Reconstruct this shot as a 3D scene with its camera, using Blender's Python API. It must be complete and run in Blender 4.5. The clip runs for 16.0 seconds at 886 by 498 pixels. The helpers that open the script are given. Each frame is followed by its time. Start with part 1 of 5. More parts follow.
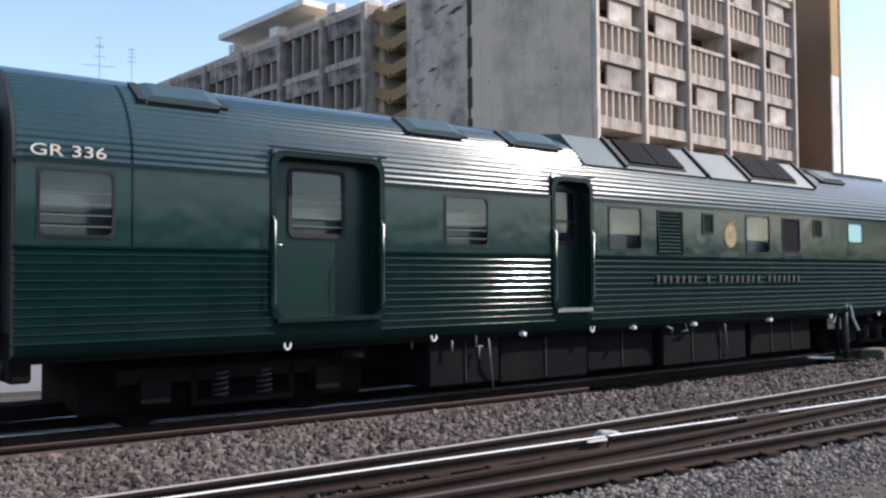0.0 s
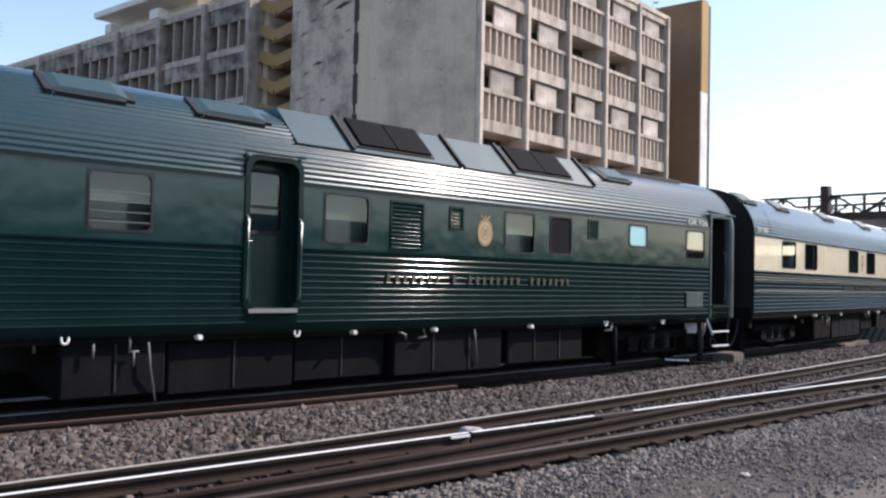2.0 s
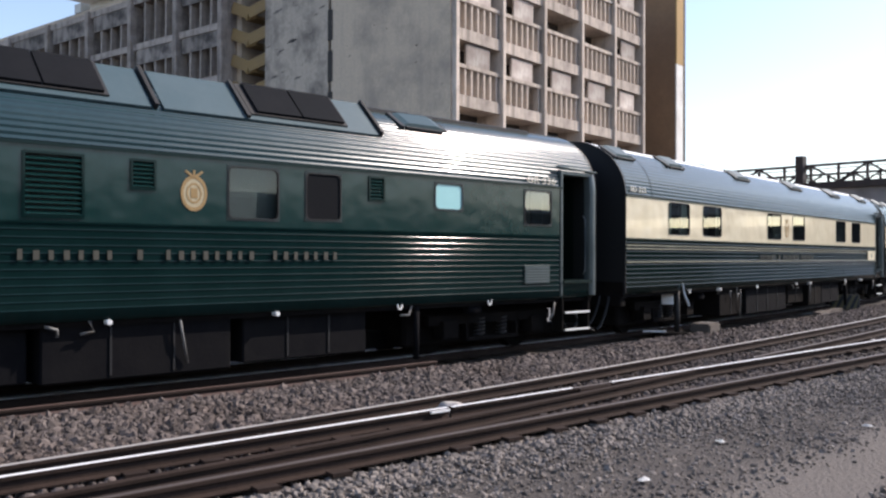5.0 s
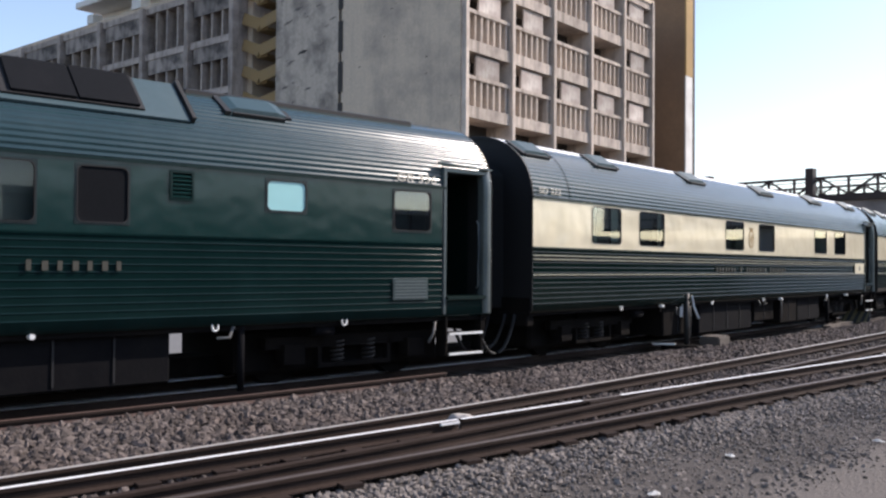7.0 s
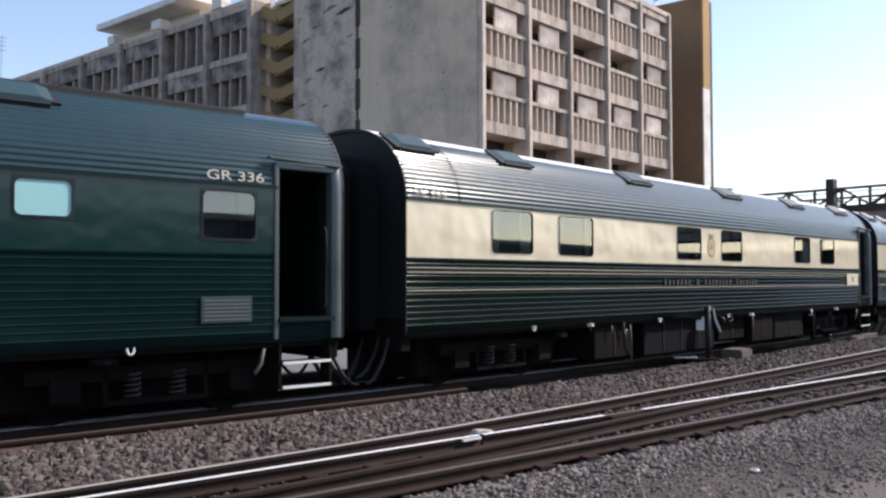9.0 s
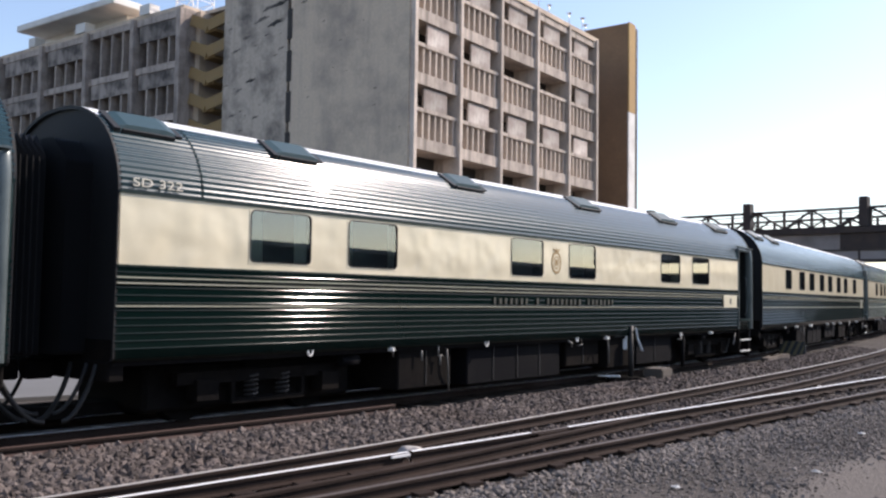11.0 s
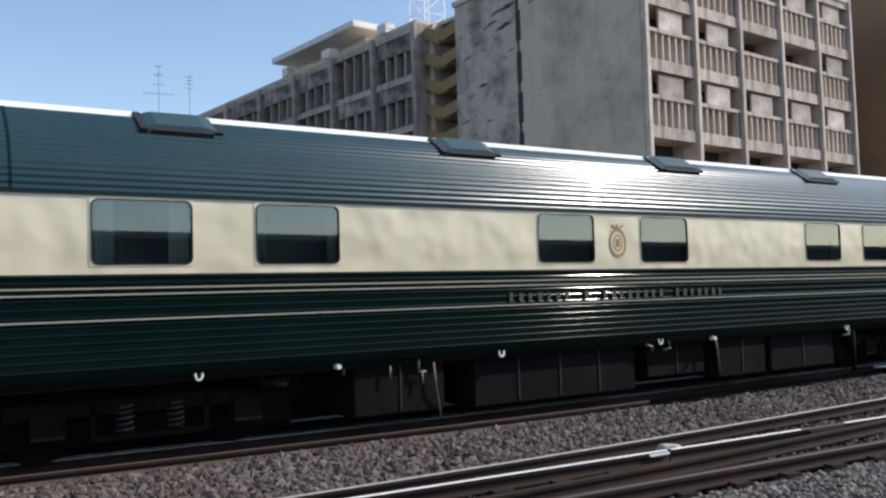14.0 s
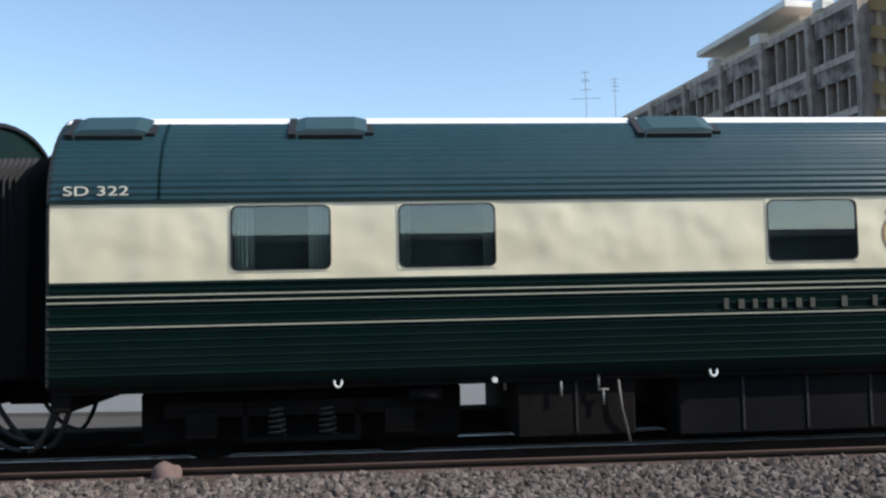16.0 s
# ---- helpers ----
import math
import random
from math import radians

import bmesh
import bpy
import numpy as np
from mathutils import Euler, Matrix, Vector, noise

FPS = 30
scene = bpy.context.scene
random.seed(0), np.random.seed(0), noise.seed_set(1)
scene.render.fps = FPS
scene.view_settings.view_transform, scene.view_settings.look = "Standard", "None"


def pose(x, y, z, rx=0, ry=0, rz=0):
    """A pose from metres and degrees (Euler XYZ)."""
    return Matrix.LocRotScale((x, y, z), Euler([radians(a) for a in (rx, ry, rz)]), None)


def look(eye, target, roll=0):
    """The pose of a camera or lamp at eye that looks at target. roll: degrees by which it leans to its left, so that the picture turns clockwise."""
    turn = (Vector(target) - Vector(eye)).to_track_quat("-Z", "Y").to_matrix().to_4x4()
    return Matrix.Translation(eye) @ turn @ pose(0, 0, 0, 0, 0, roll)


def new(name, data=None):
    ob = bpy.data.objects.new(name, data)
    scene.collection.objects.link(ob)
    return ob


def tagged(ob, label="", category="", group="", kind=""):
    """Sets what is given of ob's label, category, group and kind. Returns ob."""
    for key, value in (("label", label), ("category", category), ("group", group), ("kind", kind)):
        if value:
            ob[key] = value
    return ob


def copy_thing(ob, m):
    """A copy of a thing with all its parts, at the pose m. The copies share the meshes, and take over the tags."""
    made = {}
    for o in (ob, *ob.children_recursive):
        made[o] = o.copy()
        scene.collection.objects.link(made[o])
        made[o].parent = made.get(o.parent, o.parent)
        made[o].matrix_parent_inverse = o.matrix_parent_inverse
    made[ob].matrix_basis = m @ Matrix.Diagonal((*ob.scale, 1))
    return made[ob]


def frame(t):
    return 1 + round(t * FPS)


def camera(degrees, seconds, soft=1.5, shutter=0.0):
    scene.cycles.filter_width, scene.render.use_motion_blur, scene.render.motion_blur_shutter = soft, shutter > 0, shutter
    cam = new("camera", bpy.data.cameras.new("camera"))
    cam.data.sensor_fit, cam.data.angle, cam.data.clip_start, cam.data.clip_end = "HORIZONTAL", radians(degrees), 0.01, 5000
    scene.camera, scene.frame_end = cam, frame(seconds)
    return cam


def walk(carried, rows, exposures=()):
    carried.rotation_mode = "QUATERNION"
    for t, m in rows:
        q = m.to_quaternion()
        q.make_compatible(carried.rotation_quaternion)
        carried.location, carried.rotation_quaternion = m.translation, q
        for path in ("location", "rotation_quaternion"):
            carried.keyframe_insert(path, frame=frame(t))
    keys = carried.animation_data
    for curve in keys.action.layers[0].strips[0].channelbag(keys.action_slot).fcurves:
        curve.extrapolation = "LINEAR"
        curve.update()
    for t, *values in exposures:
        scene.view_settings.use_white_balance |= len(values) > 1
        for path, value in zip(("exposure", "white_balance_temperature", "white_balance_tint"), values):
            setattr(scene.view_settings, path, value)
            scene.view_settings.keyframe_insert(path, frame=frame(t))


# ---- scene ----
# the camera: a hand-held phone that pans, its eye about 1.6 m above the rails
cam = camera(53.0, 16.0, soft=2.4)
ROWS = [
    (0.0, 0.067, 0.191, 1.571, 2.10, 0.41, -26.50),
    (0.5, 0.082, 0.164, 1.574, 2.14, -0.18, -28.57),
    (1.0, 0.071, 0.131, 1.577, 2.06, -0.33, -30.83),
    (1.5, 0.069, 0.095, 1.578, 1.92, -0.26, -32.89),
    (2.0, 0.079, 0.029, 1.582, 1.97, -1.27, -34.21),
    (2.5, 0.056, -0.011, 1.589, 1.36, 0.46, -35.17),
    (3.0, 0.059, -0.031, 1.583, 1.15, -0.14, -36.86),
    (3.5, 0.087, -0.030, 1.580, 0.52, 0.35, -36.18),
    (4.0, 0.089, -0.017, 1.580, 0.33, -0.27, -35.94),
    (6.5, 0.038, -0.054, 1.600, 0.82, 0.25, -34.83),
    (7.0, 0.027, -0.056, 1.607, 1.14, -0.43, -34.96),
    (7.5, 0.045, -0.045, 1.607, 1.40, -0.22, -34.59),
    (8.0, 0.013, -0.048, 1.601, 1.76, -0.35, -34.32),
    (8.5, 0.029, -0.049, 1.604, 1.92, 0.18, -34.29),
    (9.5, -0.020, -0.060, 1.615, 2.25, -0.10, -33.40),
    (10.8, -0.100, -0.090, 1.632, 2.95, -0.69, -35.53),
    (11.0, -0.090, -0.086, 1.629, 3.14, -0.85, -38.52),
    (11.5, -0.035, -0.075, 1.614, 3.42, -0.63, -42.87),
    (12.0, 0.002, -0.153, 1.586, 3.40, -0.03, -44.46),
    (12.5, 0.002, -0.172, 1.593, 2.85, 0.48, -41.06),
    (13.0, -0.021, -0.172, 1.618, 2.70, 1.13, -35.90),
    (13.5, -0.054, -0.098, 1.619, 2.87, 1.23, -29.49),
    (14.0, -0.062, 0.016, 1.621, 3.08, 1.72, -22.95),
    (14.5, -0.054, 0.106, 1.603, 3.34, 1.43, -16.53),
    (15.0, -0.041, 0.157, 1.584, 3.55, 1.61, -9.80),
    (15.5, -0.111, 0.186, 1.603, 3.66, 1.49, -2.84),
    (16.0, -0.169, 0.198, 1.628, 3.70, 1.27, 4.04),
]
walk(cam, [(t, pose(x, y, z, 90 + p, r, w)) for t, x, y, z, p, r, w in ROWS], exposures=((0.0, 1.12, 6680, 14), (4.0, 1.05, 6830, 16), (8.5, 0.95, 6800, 16), (12.0, 0.94, 6850, 17), (13.0, 0.75, 6700, 15), (13.5, 0.65, 6600, 12), (15.0, 0.82, 6500, 8), (16.0, 0.84, 6500, 7)))

# ---- light: hazy high sun to the right of the view, grazing the train's near side
SUN_BEARING, SUN_HEIGHT = 105.5, 40.5
world = bpy.data.worlds.new("sky")
scene.world = world
world.use_nodes = True
wn = world.node_tree
sky = wn.nodes.new("ShaderNodeTexSky")
sky.sky_type, sky.sun_disc = "NISHITA", False
sky.sun_elevation, sky.sun_rotation = radians(SUN_HEIGHT), radians(SUN_BEARING)
sky.air_density, sky.dust_density, sky.ozone_density = 1.0, 0.75, 1.5
wn.links.new(sky.outputs[0], wn.nodes["Background"].inputs[0])
wn.nodes["Background"].inputs[1].default_value = 0.12
sun = new("sun", bpy.data.lights.new("sun", "SUN"))
sun.data.energy, sun.data.angle, sun.data.color = 2.9, radians(0.6), (1.0, 0.945, 0.88)
sb, sh = radians(SUN_BEARING), radians(SUN_HEIGHT)
SUN_WAY = Vector((math.sin(sb) * math.cos(sh), math.cos(sb) * math.cos(sh), math.sin(sh)))
sun.matrix_basis = look(SUN_WAY * 60, (0, 0, 0))


# ---- materials
def surface(name, colour, rough=0.6, metal=0.0, vary=0.25, scale=3.0, bump=0.0, bump_scale=40.0, spec=0.5, dirt=None, dirt_amount=0.35, dirt_scale=1.2, per_piece=0.0, ior=1.5, coat=0.0, islands=0.0, stretch=(1, 1, 1), bump_detail=3.0, streak=None, streak_amount=0.5):
    """A Principled surface: a base colour with grain, larger stains of a second colour, and a fine relief."""
    m = bpy.data.materials.new(name)
    m.use_nodes = True
    t = m.node_tree
    n, l = t.nodes, t.links
    p = n["Principled BSDF"]
    p.inputs["Roughness"].default_value, p.inputs["Metallic"].default_value, p.inputs["IOR"].default_value = rough, metal, ior
    p.inputs["Specular IOR Level"].default_value = spec
    p.inputs["Coat Weight"].default_value, p.inputs["Coat Roughness"].default_value = coat, 0.06
    tc = n.new("ShaderNodeTexCoord")
    mp = n.new("ShaderNodeMapping")
    mp.inputs["Scale"].default_value = stretch
    l.new(tc.outputs["Object"], mp.inputs[0])
    fine = n.new("ShaderNodeTexNoise")
    fine.inputs["Scale"].default_value, fine.inputs["Detail"].default_value = scale * 8, 4
    l.new(mp.outputs[0], fine.inputs["Vector"])
    mix = n.new("ShaderNodeMix")
    mix.data_type = "RGBA"
    lo = tuple(c * (1 - vary) for c in colour[:3]) + (1,)
    hi = tuple(min(1, c * (1 + vary)) for c in colour[:3]) + (1,)
    mix.inputs["A"].default_value, mix.inputs["B"].default_value = lo, hi
    l.new(fine.outputs[0], mix.inputs["Factor"])
    out = mix.outputs["Result"]
    if dirt:
        big = n.new("ShaderNodeTexNoise")
        big.inputs["Scale"].default_value, big.inputs["Detail"].default_value, big.inputs["Roughness"].default_value = dirt_scale, 7, 0.65
        l.new(mp.outputs[0], big.inputs["Vector"])
        ramp = n.new("ShaderNodeMapRange")
        ramp.inputs["From Min"].default_value, ramp.inputs["From Max"].default_value = 0.45, 0.72
        ramp.inputs["To Max"].default_value = dirt_amount * 2
        l.new(big.outputs[0], ramp.inputs["Value"])
        m2 = n.new("ShaderNodeMix")
        m2.data_type = "RGBA"
        m2.clamp_factor = True
        l.new(ramp.outputs[0], m2.inputs["Factor"])
        l.new(out, m2.inputs["A"])
        m2.inputs["B"].default_value = tuple(dirt[:3]) + (1,)
        out = m2.outputs["Result"]
    if streak:
        sm = n.new("ShaderNodeMapping")
        sm.inputs["Scale"].default_value = (1.0, 1.0, 0.1)
        l.new(tc.outputs["Object"], sm.inputs[0])
        sn = n.new("ShaderNodeTexNoise")
        sn.inputs["Scale"].default_value, sn.inputs["Detail"].default_value, sn.inputs["Roughness"].default_value = 1.6, 6, 0.7
        l.new(sm.outputs[0], sn.inputs["Vector"])
        sr = n.new("ShaderNodeMapRange")
        sr.inputs["From Min"].default_value, sr.inputs["From Max"].default_value = 0.5, 0.75
        sr.inputs["To Max"].default_value = streak_amount * 2
        l.new(sn.outputs[0], sr.inputs["Value"])
        m3 = n.new("ShaderNodeMix")
        m3.data_type = "RGBA"
        m3.clamp_factor = True
        l.new(sr.outputs[0], m3.inputs["Factor"])
        l.new(out, m3.inputs["A"])
        m3.inputs["B"].default_value = tuple(streak[:3]) + (1,)
        out = m3.outputs["Result"]
    if per_piece or islands:
        src = n.new("ShaderNodeObjectInfo").outputs["Random"] if per_piece else n.new("ShaderNodeNewGeometry").outputs["Random Per Island"]
        k = per_piece or islands
        mr = n.new("ShaderNodeMapRange")
        mr.inputs["To Min"].default_value, mr.inputs["To Max"].default_value = 1 - k, 1 + k
        l.new(src, mr.inputs["Value"])
        hsv = n.new("ShaderNodeHueSaturation")
        l.new(mr.outputs[0], hsv.inputs["Value"])
        l.new(out, hsv.inputs["Color"])
        out = hsv.outputs[0]
    l.new(out, p.inputs["Base Color"])
    if bump:
        bn = n.new("ShaderNodeTexNoise")
        bn.inputs["Scale"].default_value, bn.inputs["Detail"].default_value = bump_scale, bump_detail
        l.new(mp.outputs[0], bn.inputs["Vector"])
        b = n.new("ShaderNodeBump")
        b.inputs["Strength"].default_value, b.inputs["Distance"].default_value = 1.0, bump
        l.new(bn.outputs[0], b.inputs["Height"])
        l.new(b.outputs[0], p.inputs["Normal"])
    return m


# Lower-side green is darkened to stand for the dark ground it reflects.
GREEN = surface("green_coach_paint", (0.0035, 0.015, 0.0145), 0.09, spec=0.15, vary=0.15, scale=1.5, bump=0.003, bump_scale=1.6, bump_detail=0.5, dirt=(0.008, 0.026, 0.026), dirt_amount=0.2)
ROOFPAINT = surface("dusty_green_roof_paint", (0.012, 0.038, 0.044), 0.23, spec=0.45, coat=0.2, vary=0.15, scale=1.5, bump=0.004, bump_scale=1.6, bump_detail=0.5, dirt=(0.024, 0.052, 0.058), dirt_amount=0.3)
GREEN_PANEL = surface("green_dented_panel_paint", (0.005, 0.026, 0.024), 0.16, spec=0.46, vary=0.15, scale=1.5, bump=0.007, bump_scale=2.8, bump_detail=1.4, dirt=(0.01, 0.03, 0.03), dirt_amount=0.2, coat=0.05)
DARKGREEN = surface("dark_green_skirt_paint", (0.004, 0.015, 0.013), 0.3, spec=0.3, vary=0.2, dirt=(0.009, 0.017, 0.015), dirt_amount=0.3)
CREAM = surface("cream_panel_paint", (0.68, 0.605, 0.435), 0.32, vary=0.05, scale=1.0, bump=0.055, bump_scale=2.0, bump_detail=1.0, dirt=(0.57, 0.495, 0.34), dirt_amount=0.25, dirt_scale=0.9, coat=0.6)
STRIPE = surface("cream_stripe_paint", (0.36, 0.35, 0.27), 0.35, vary=0.1)
GOLD = surface("gold_leaf_paint", (0.32, 0.205, 0.085), 0.45, metal=0.2, vary=0.3)
IVORY = surface("ivory_letter_paint", (0.6, 0.56, 0.46), 0.45, vary=0.1)
CRESTCREAM = surface("yellowed_crest_paint", (0.42, 0.35, 0.22), 0.45, vary=0.2)
LETTER = surface("faded_gold_letter_metal", (0.065, 0.06, 0.045), 0.5, metal=0.2, vary=0.3)
ROOFTOP = surface("white_roof_paint", (0.82, 0.82, 0.8), 0.5, vary=0.06, scale=0.6, dirt=(0.6, 0.58, 0.54), dirt_amount=0.2)
ROOFGREY = surface("grey_green_roof_sheet", (0.036, 0.072, 0.084), 0.5, vary=0.15, bump=0.006, bump_scale=1.6, dirt=(0.065, 0.1, 0.112), dirt_amount=0.3)
BLACKPANEL = surface("black_roof_panel", (0.005, 0.006, 0.008), 0.9, spec=0.15, vary=0.4, dirt=(0.012, 0.012, 0.014), dirt_amount=0.3)
RUBBER = surface("black_rubber", (0.006, 0.006, 0.007), 0.7, vary=0.3, bump=0.003, bump_scale=30)
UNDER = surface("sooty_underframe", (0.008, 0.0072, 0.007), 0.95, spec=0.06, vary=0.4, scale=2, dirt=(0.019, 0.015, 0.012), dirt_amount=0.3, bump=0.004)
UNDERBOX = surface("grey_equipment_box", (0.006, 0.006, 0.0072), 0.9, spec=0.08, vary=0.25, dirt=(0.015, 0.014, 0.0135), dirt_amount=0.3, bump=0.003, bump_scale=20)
STEEL = surface("worn_steel", (0.42, 0.4, 0.38), 0.35, metal=0.9, vary=0.25, scale=4)
CHROME = surface("polished_rail_metal", (0.65, 0.66, 0.66), 0.18, metal=1.0, vary=0.1)
WHITEPAINT = surface("white_marking_paint", (0.78, 0.78, 0.76), 0.5, vary=0.12, dirt=(0.4, 0.36, 0.3), dirt_amount=0.2)
GLASS = surface("tinted_window_glass", (0.55, 0.66, 0.66), 0.015, vary=0.03, ior=1.9)
GLASS.node_tree.nodes["Principled BSDF"].inputs["Transmission Weight"].default_value = 1.0
GLASS_A = surface("dark_tinted_window_glass", (0.45, 0.55, 0.56), 0.015, vary=0.03, ior=1.42)
GLASS_A.node_tree.nodes["Principled BSDF"].inputs["Transmission Weight"].default_value = 1.0
# Opaque pane; the bright sky showing through the coach is its colour.
SKYPANE = surface("sky_toned_opaque_pane", (0.33, 0.62, 0.62), 0.25, vary=0.06, scale=0.6)
CURTAIN = surface("pale_blue_curtain", (0.5, 0.6, 0.6), 0.8, vary=0.25, scale=2, stretch=(6, 6, 0.3))
DIMLINING = surface("grey_window_blind", (0.1, 0.11, 0.117), 0.8, vary=0.2, scale=1.5)
BLUELINING = surface("dim_blue_compartment_lining", (0.04, 0.06, 0.07), 0.8, vary=0.3, scale=1.5)
INTERIOR = surface("dark_vestibule_lining", (0.01, 0.012, 0.012), 0.6, vary=0.3)
# Polished heads; the sky glare on them is put into a near-white base.
RAILTOP = surface("polished_rail_head", (0.9, 0.89, 0.88), 0.4, metal=0.25, vary=0.12, scale=2, stretch=(0.3, 3, 3))
RAILMID = surface("half_polished_rail_head", (0.5, 0.47, 0.44), 0.45, metal=0.4, vary=0.25, scale=2, stretch=(0.3, 3, 3))
RAILDULL = surface("dull_rail_head", (0.1, 0.08, 0.07), 0.55, metal=0.4, vary=0.3, scale=3, stretch=(0.3, 3, 3))
RUST = surface("rusty_rail_steel", (0.027, 0.018, 0.0145), 0.85, spec=0.15, vary=0.45, scale=4, dirt=(0.045, 0.03, 0.024), dirt_amount=0.4, bump=0.003, bump_scale=30)
BROWNRUST = surface("red_brown_rust", (0.075, 0.042, 0.033), 0.85, vary=0.4, scale=3, dirt=(0.05, 0.03, 0.025), dirt_amount=0.4, bump=0.004, bump_scale=25)
TIMBER = surface("weathered_sleeper_timber", (0.06, 0.046, 0.038), 0.9, vary=0.4, scale=3, stretch=(6, 0.6, 6), bump=0.006, bump_scale=8, dirt=(0.15, 0.13, 0.11), dirt_amount=0.3, per_piece=0.35)
STONE = surface("granite_ballast_stone", (0.108, 0.089, 0.08), 0.9, vary=0.3, scale=6, dirt=(0.08, 0.059, 0.049), dirt_amount=0.4, dirt_scale=0.7, spec=0.2, islands=0.55, bump=0.004, bump_scale=60)
PALESTONE = surface("pale_path_pebble", (0.18, 0.156, 0.138), 0.9, vary=0.3, scale=6, spec=0.2, islands=0.45)
GRAVEL = surface("fine_gravel_ground", (0.08, 0.071, 0.065), 0.95, vary=0.85, scale=6, dirt=(0.1, 0.089, 0.082), dirt_amount=0.45, dirt_scale=0.35, bump=0.035, bump_scale=26, spec=0.12)


def add_path(m, colour):
    """A trodden path with ragged edges, on the ground beside the siding."""
    t = m.node_tree
    n, l = t.nodes, t.links
    p = n["Principled BSDF"]
    old = p.inputs["Base Color"].links[0].from_socket
    tc = n.new("ShaderNodeTexCoord")
    sep = n.new("ShaderNodeSeparateXYZ")
    l.new(tc.outputs["Object"], sep.inputs[0])
    rough_edge = n.new("ShaderNodeTexNoise")
    rough_edge.inputs["Scale"].default_value, rough_edge.inputs["Detail"].default_value = 0.8, 6
    l.new(tc.outputs["Object"], rough_edge.inputs["Vector"])

    def calc(op, a, b):
        k = n.new("ShaderNodeMath")
        k.operation = op
        for i, v in enumerate((a, b)):
            if isinstance(v, (int, float)):
                k.inputs[i].default_value = v
            else:
                l.new(v, k.inputs[i])
        return k.outputs[0]
    away = calc("SUBTRACT", sep.outputs["Y"], calc("ADD", calc("MULTIPLY", sep.outputs["X"], 0.2), 2.55))
    away = calc("ADD", calc("ABSOLUTE", away, 0), calc("MULTIPLY", calc("SUBTRACT", rough_edge.outputs[0], 0.5), 1.2))
    mr = n.new("ShaderNodeMapRange")
    mr.interpolation_type = "SMOOTHSTEP"
    mr.inputs["From Min"].default_value, mr.inputs["From Max"].default_value = 0.85, 0.3
    l.new(away, mr.inputs["Value"])
    mr.inputs["To Max"].default_value = 0.8
    mix = n.new("ShaderNodeMix")
    mix.data_type = "RGBA"
    l.new(mr.outputs[0], mix.inputs["Factor"])
    l.new(old, mix.inputs["A"])
    mix.inputs["B"].default_value = (*colour, 1)
    l.new(mix.outputs["Result"], p.inputs["Base Color"])


add_path(GRAVEL, (0.16, 0.142, 0.128))
CONCRETE = surface("weathered_grey_render", (0.61, 0.49, 0.375), 0.9, vary=0.18, scale=0.8, dirt=(0.3, 0.25, 0.21), dirt_amount=0.5, dirt_scale=0.3, bump=0.02, bump_scale=1.2, streak=(0.3, 0.25, 0.215), streak_amount=0.2)
CONCRETE2 = surface("stained_pale_concrete", (0.56, 0.475, 0.405), 0.9, vary=0.14, scale=0.9, dirt=(0.2, 0.165, 0.15), dirt_amount=0.35, dirt_scale=0.6, bump=0.015, bump_scale=3, per_piece=0.15, streak=(0.14, 0.115, 0.1), streak_amount=0.5)
SCREEN = surface("peeling_panel_paint", (0.34, 0.28, 0.25), 0.9, vary=0.2, scale=1.5, dirt=(0.55, 0.5, 0.45), dirt_amount=0.6, dirt_scale=0.9, per_piece=0.3, streak=(0.12, 0.095, 0.08), streak_amount=0.5)
WINGCON = surface("stained_brown_concrete", (0.46, 0.385, 0.335), 0.9, vary=0.18, scale=0.9, dirt=(0.13, 0.105, 0.095), dirt_amount=0.5, dirt_scale=0.5, bump=0.015, bump_scale=3, per_piece=0.18, streak=(0.09, 0.075, 0.065), streak_amount=0.55)
WINGSCREEN = surface("blackened_panel_paint", (0.3, 0.255, 0.225), 0.9, vary=0.3, scale=1.5, dirt=(0.07, 0.06, 0.055), dirt_amount=0.75, dirt_scale=0.6, per_piece=0.35, streak=(0.07, 0.058, 0.05), streak_amount=0.6)
PEELWALL = surface("peeling_grey_render", (0.52, 0.435, 0.355), 0.9, vary=0.22, scale=0.8, dirt=(0.17, 0.145, 0.125), dirt_amount=0.6, dirt_scale=0.45, bump=0.03, bump_scale=2.0, streak=(0.24, 0.2, 0.17), streak_amount=0.3)
DARKVOID = surface("painted_room_shade", (0.04, 0.033, 0.029), 0.95, vary=0.3, dirt=(0.04, 0.035, 0.03), dirt_amount=0.4)
PEEL = surface("peeled_brown_render", (0.15, 0.13, 0.115), 0.95, vary=0.5, scale=2)
# Serves peeled patches and plates that stand for the shade in openings.
PEELSHADE = surface("dark_peel_and_gap_shade", (0.05, 0.045, 0.042), 0.95, vary=0.5, scale=2)
OCHRE = surface("ochre_painted_render", (0.42, 0.27, 0.11), 0.85, vary=0.12, scale=0.5, dirt=(0.3, 0.19, 0.09), dirt_amount=0.3, dirt_scale=0.2)
YELLOW = surface("faded_yellow_stair_paint", (0.3, 0.195, 0.085), 0.85, vary=0.2, dirt=(0.25, 0.18, 0.1), dirt_amount=0.4)
PALE = surface("pale_roof_slab_render", (0.76, 0.74, 0.7), 0.85, vary=0.1, dirt=(0.4, 0.37, 0.34), dirt_amount=0.3, dirt_scale=0.3)
BRIDGESTEEL = surface("dark_bridge_steel", (0.035, 0.03, 0.03), 0.7, vary=0.3, dirt=(0.07, 0.05, 0.04), dirt_amount=0.4)
BRIDGECON = surface("grey_bridge_girder", (0.3, 0.29, 0.29), 0.9, vary=0.2, dirt=(0.12, 0.115, 0.115), dirt_amount=0.4, dirt_scale=0.3)
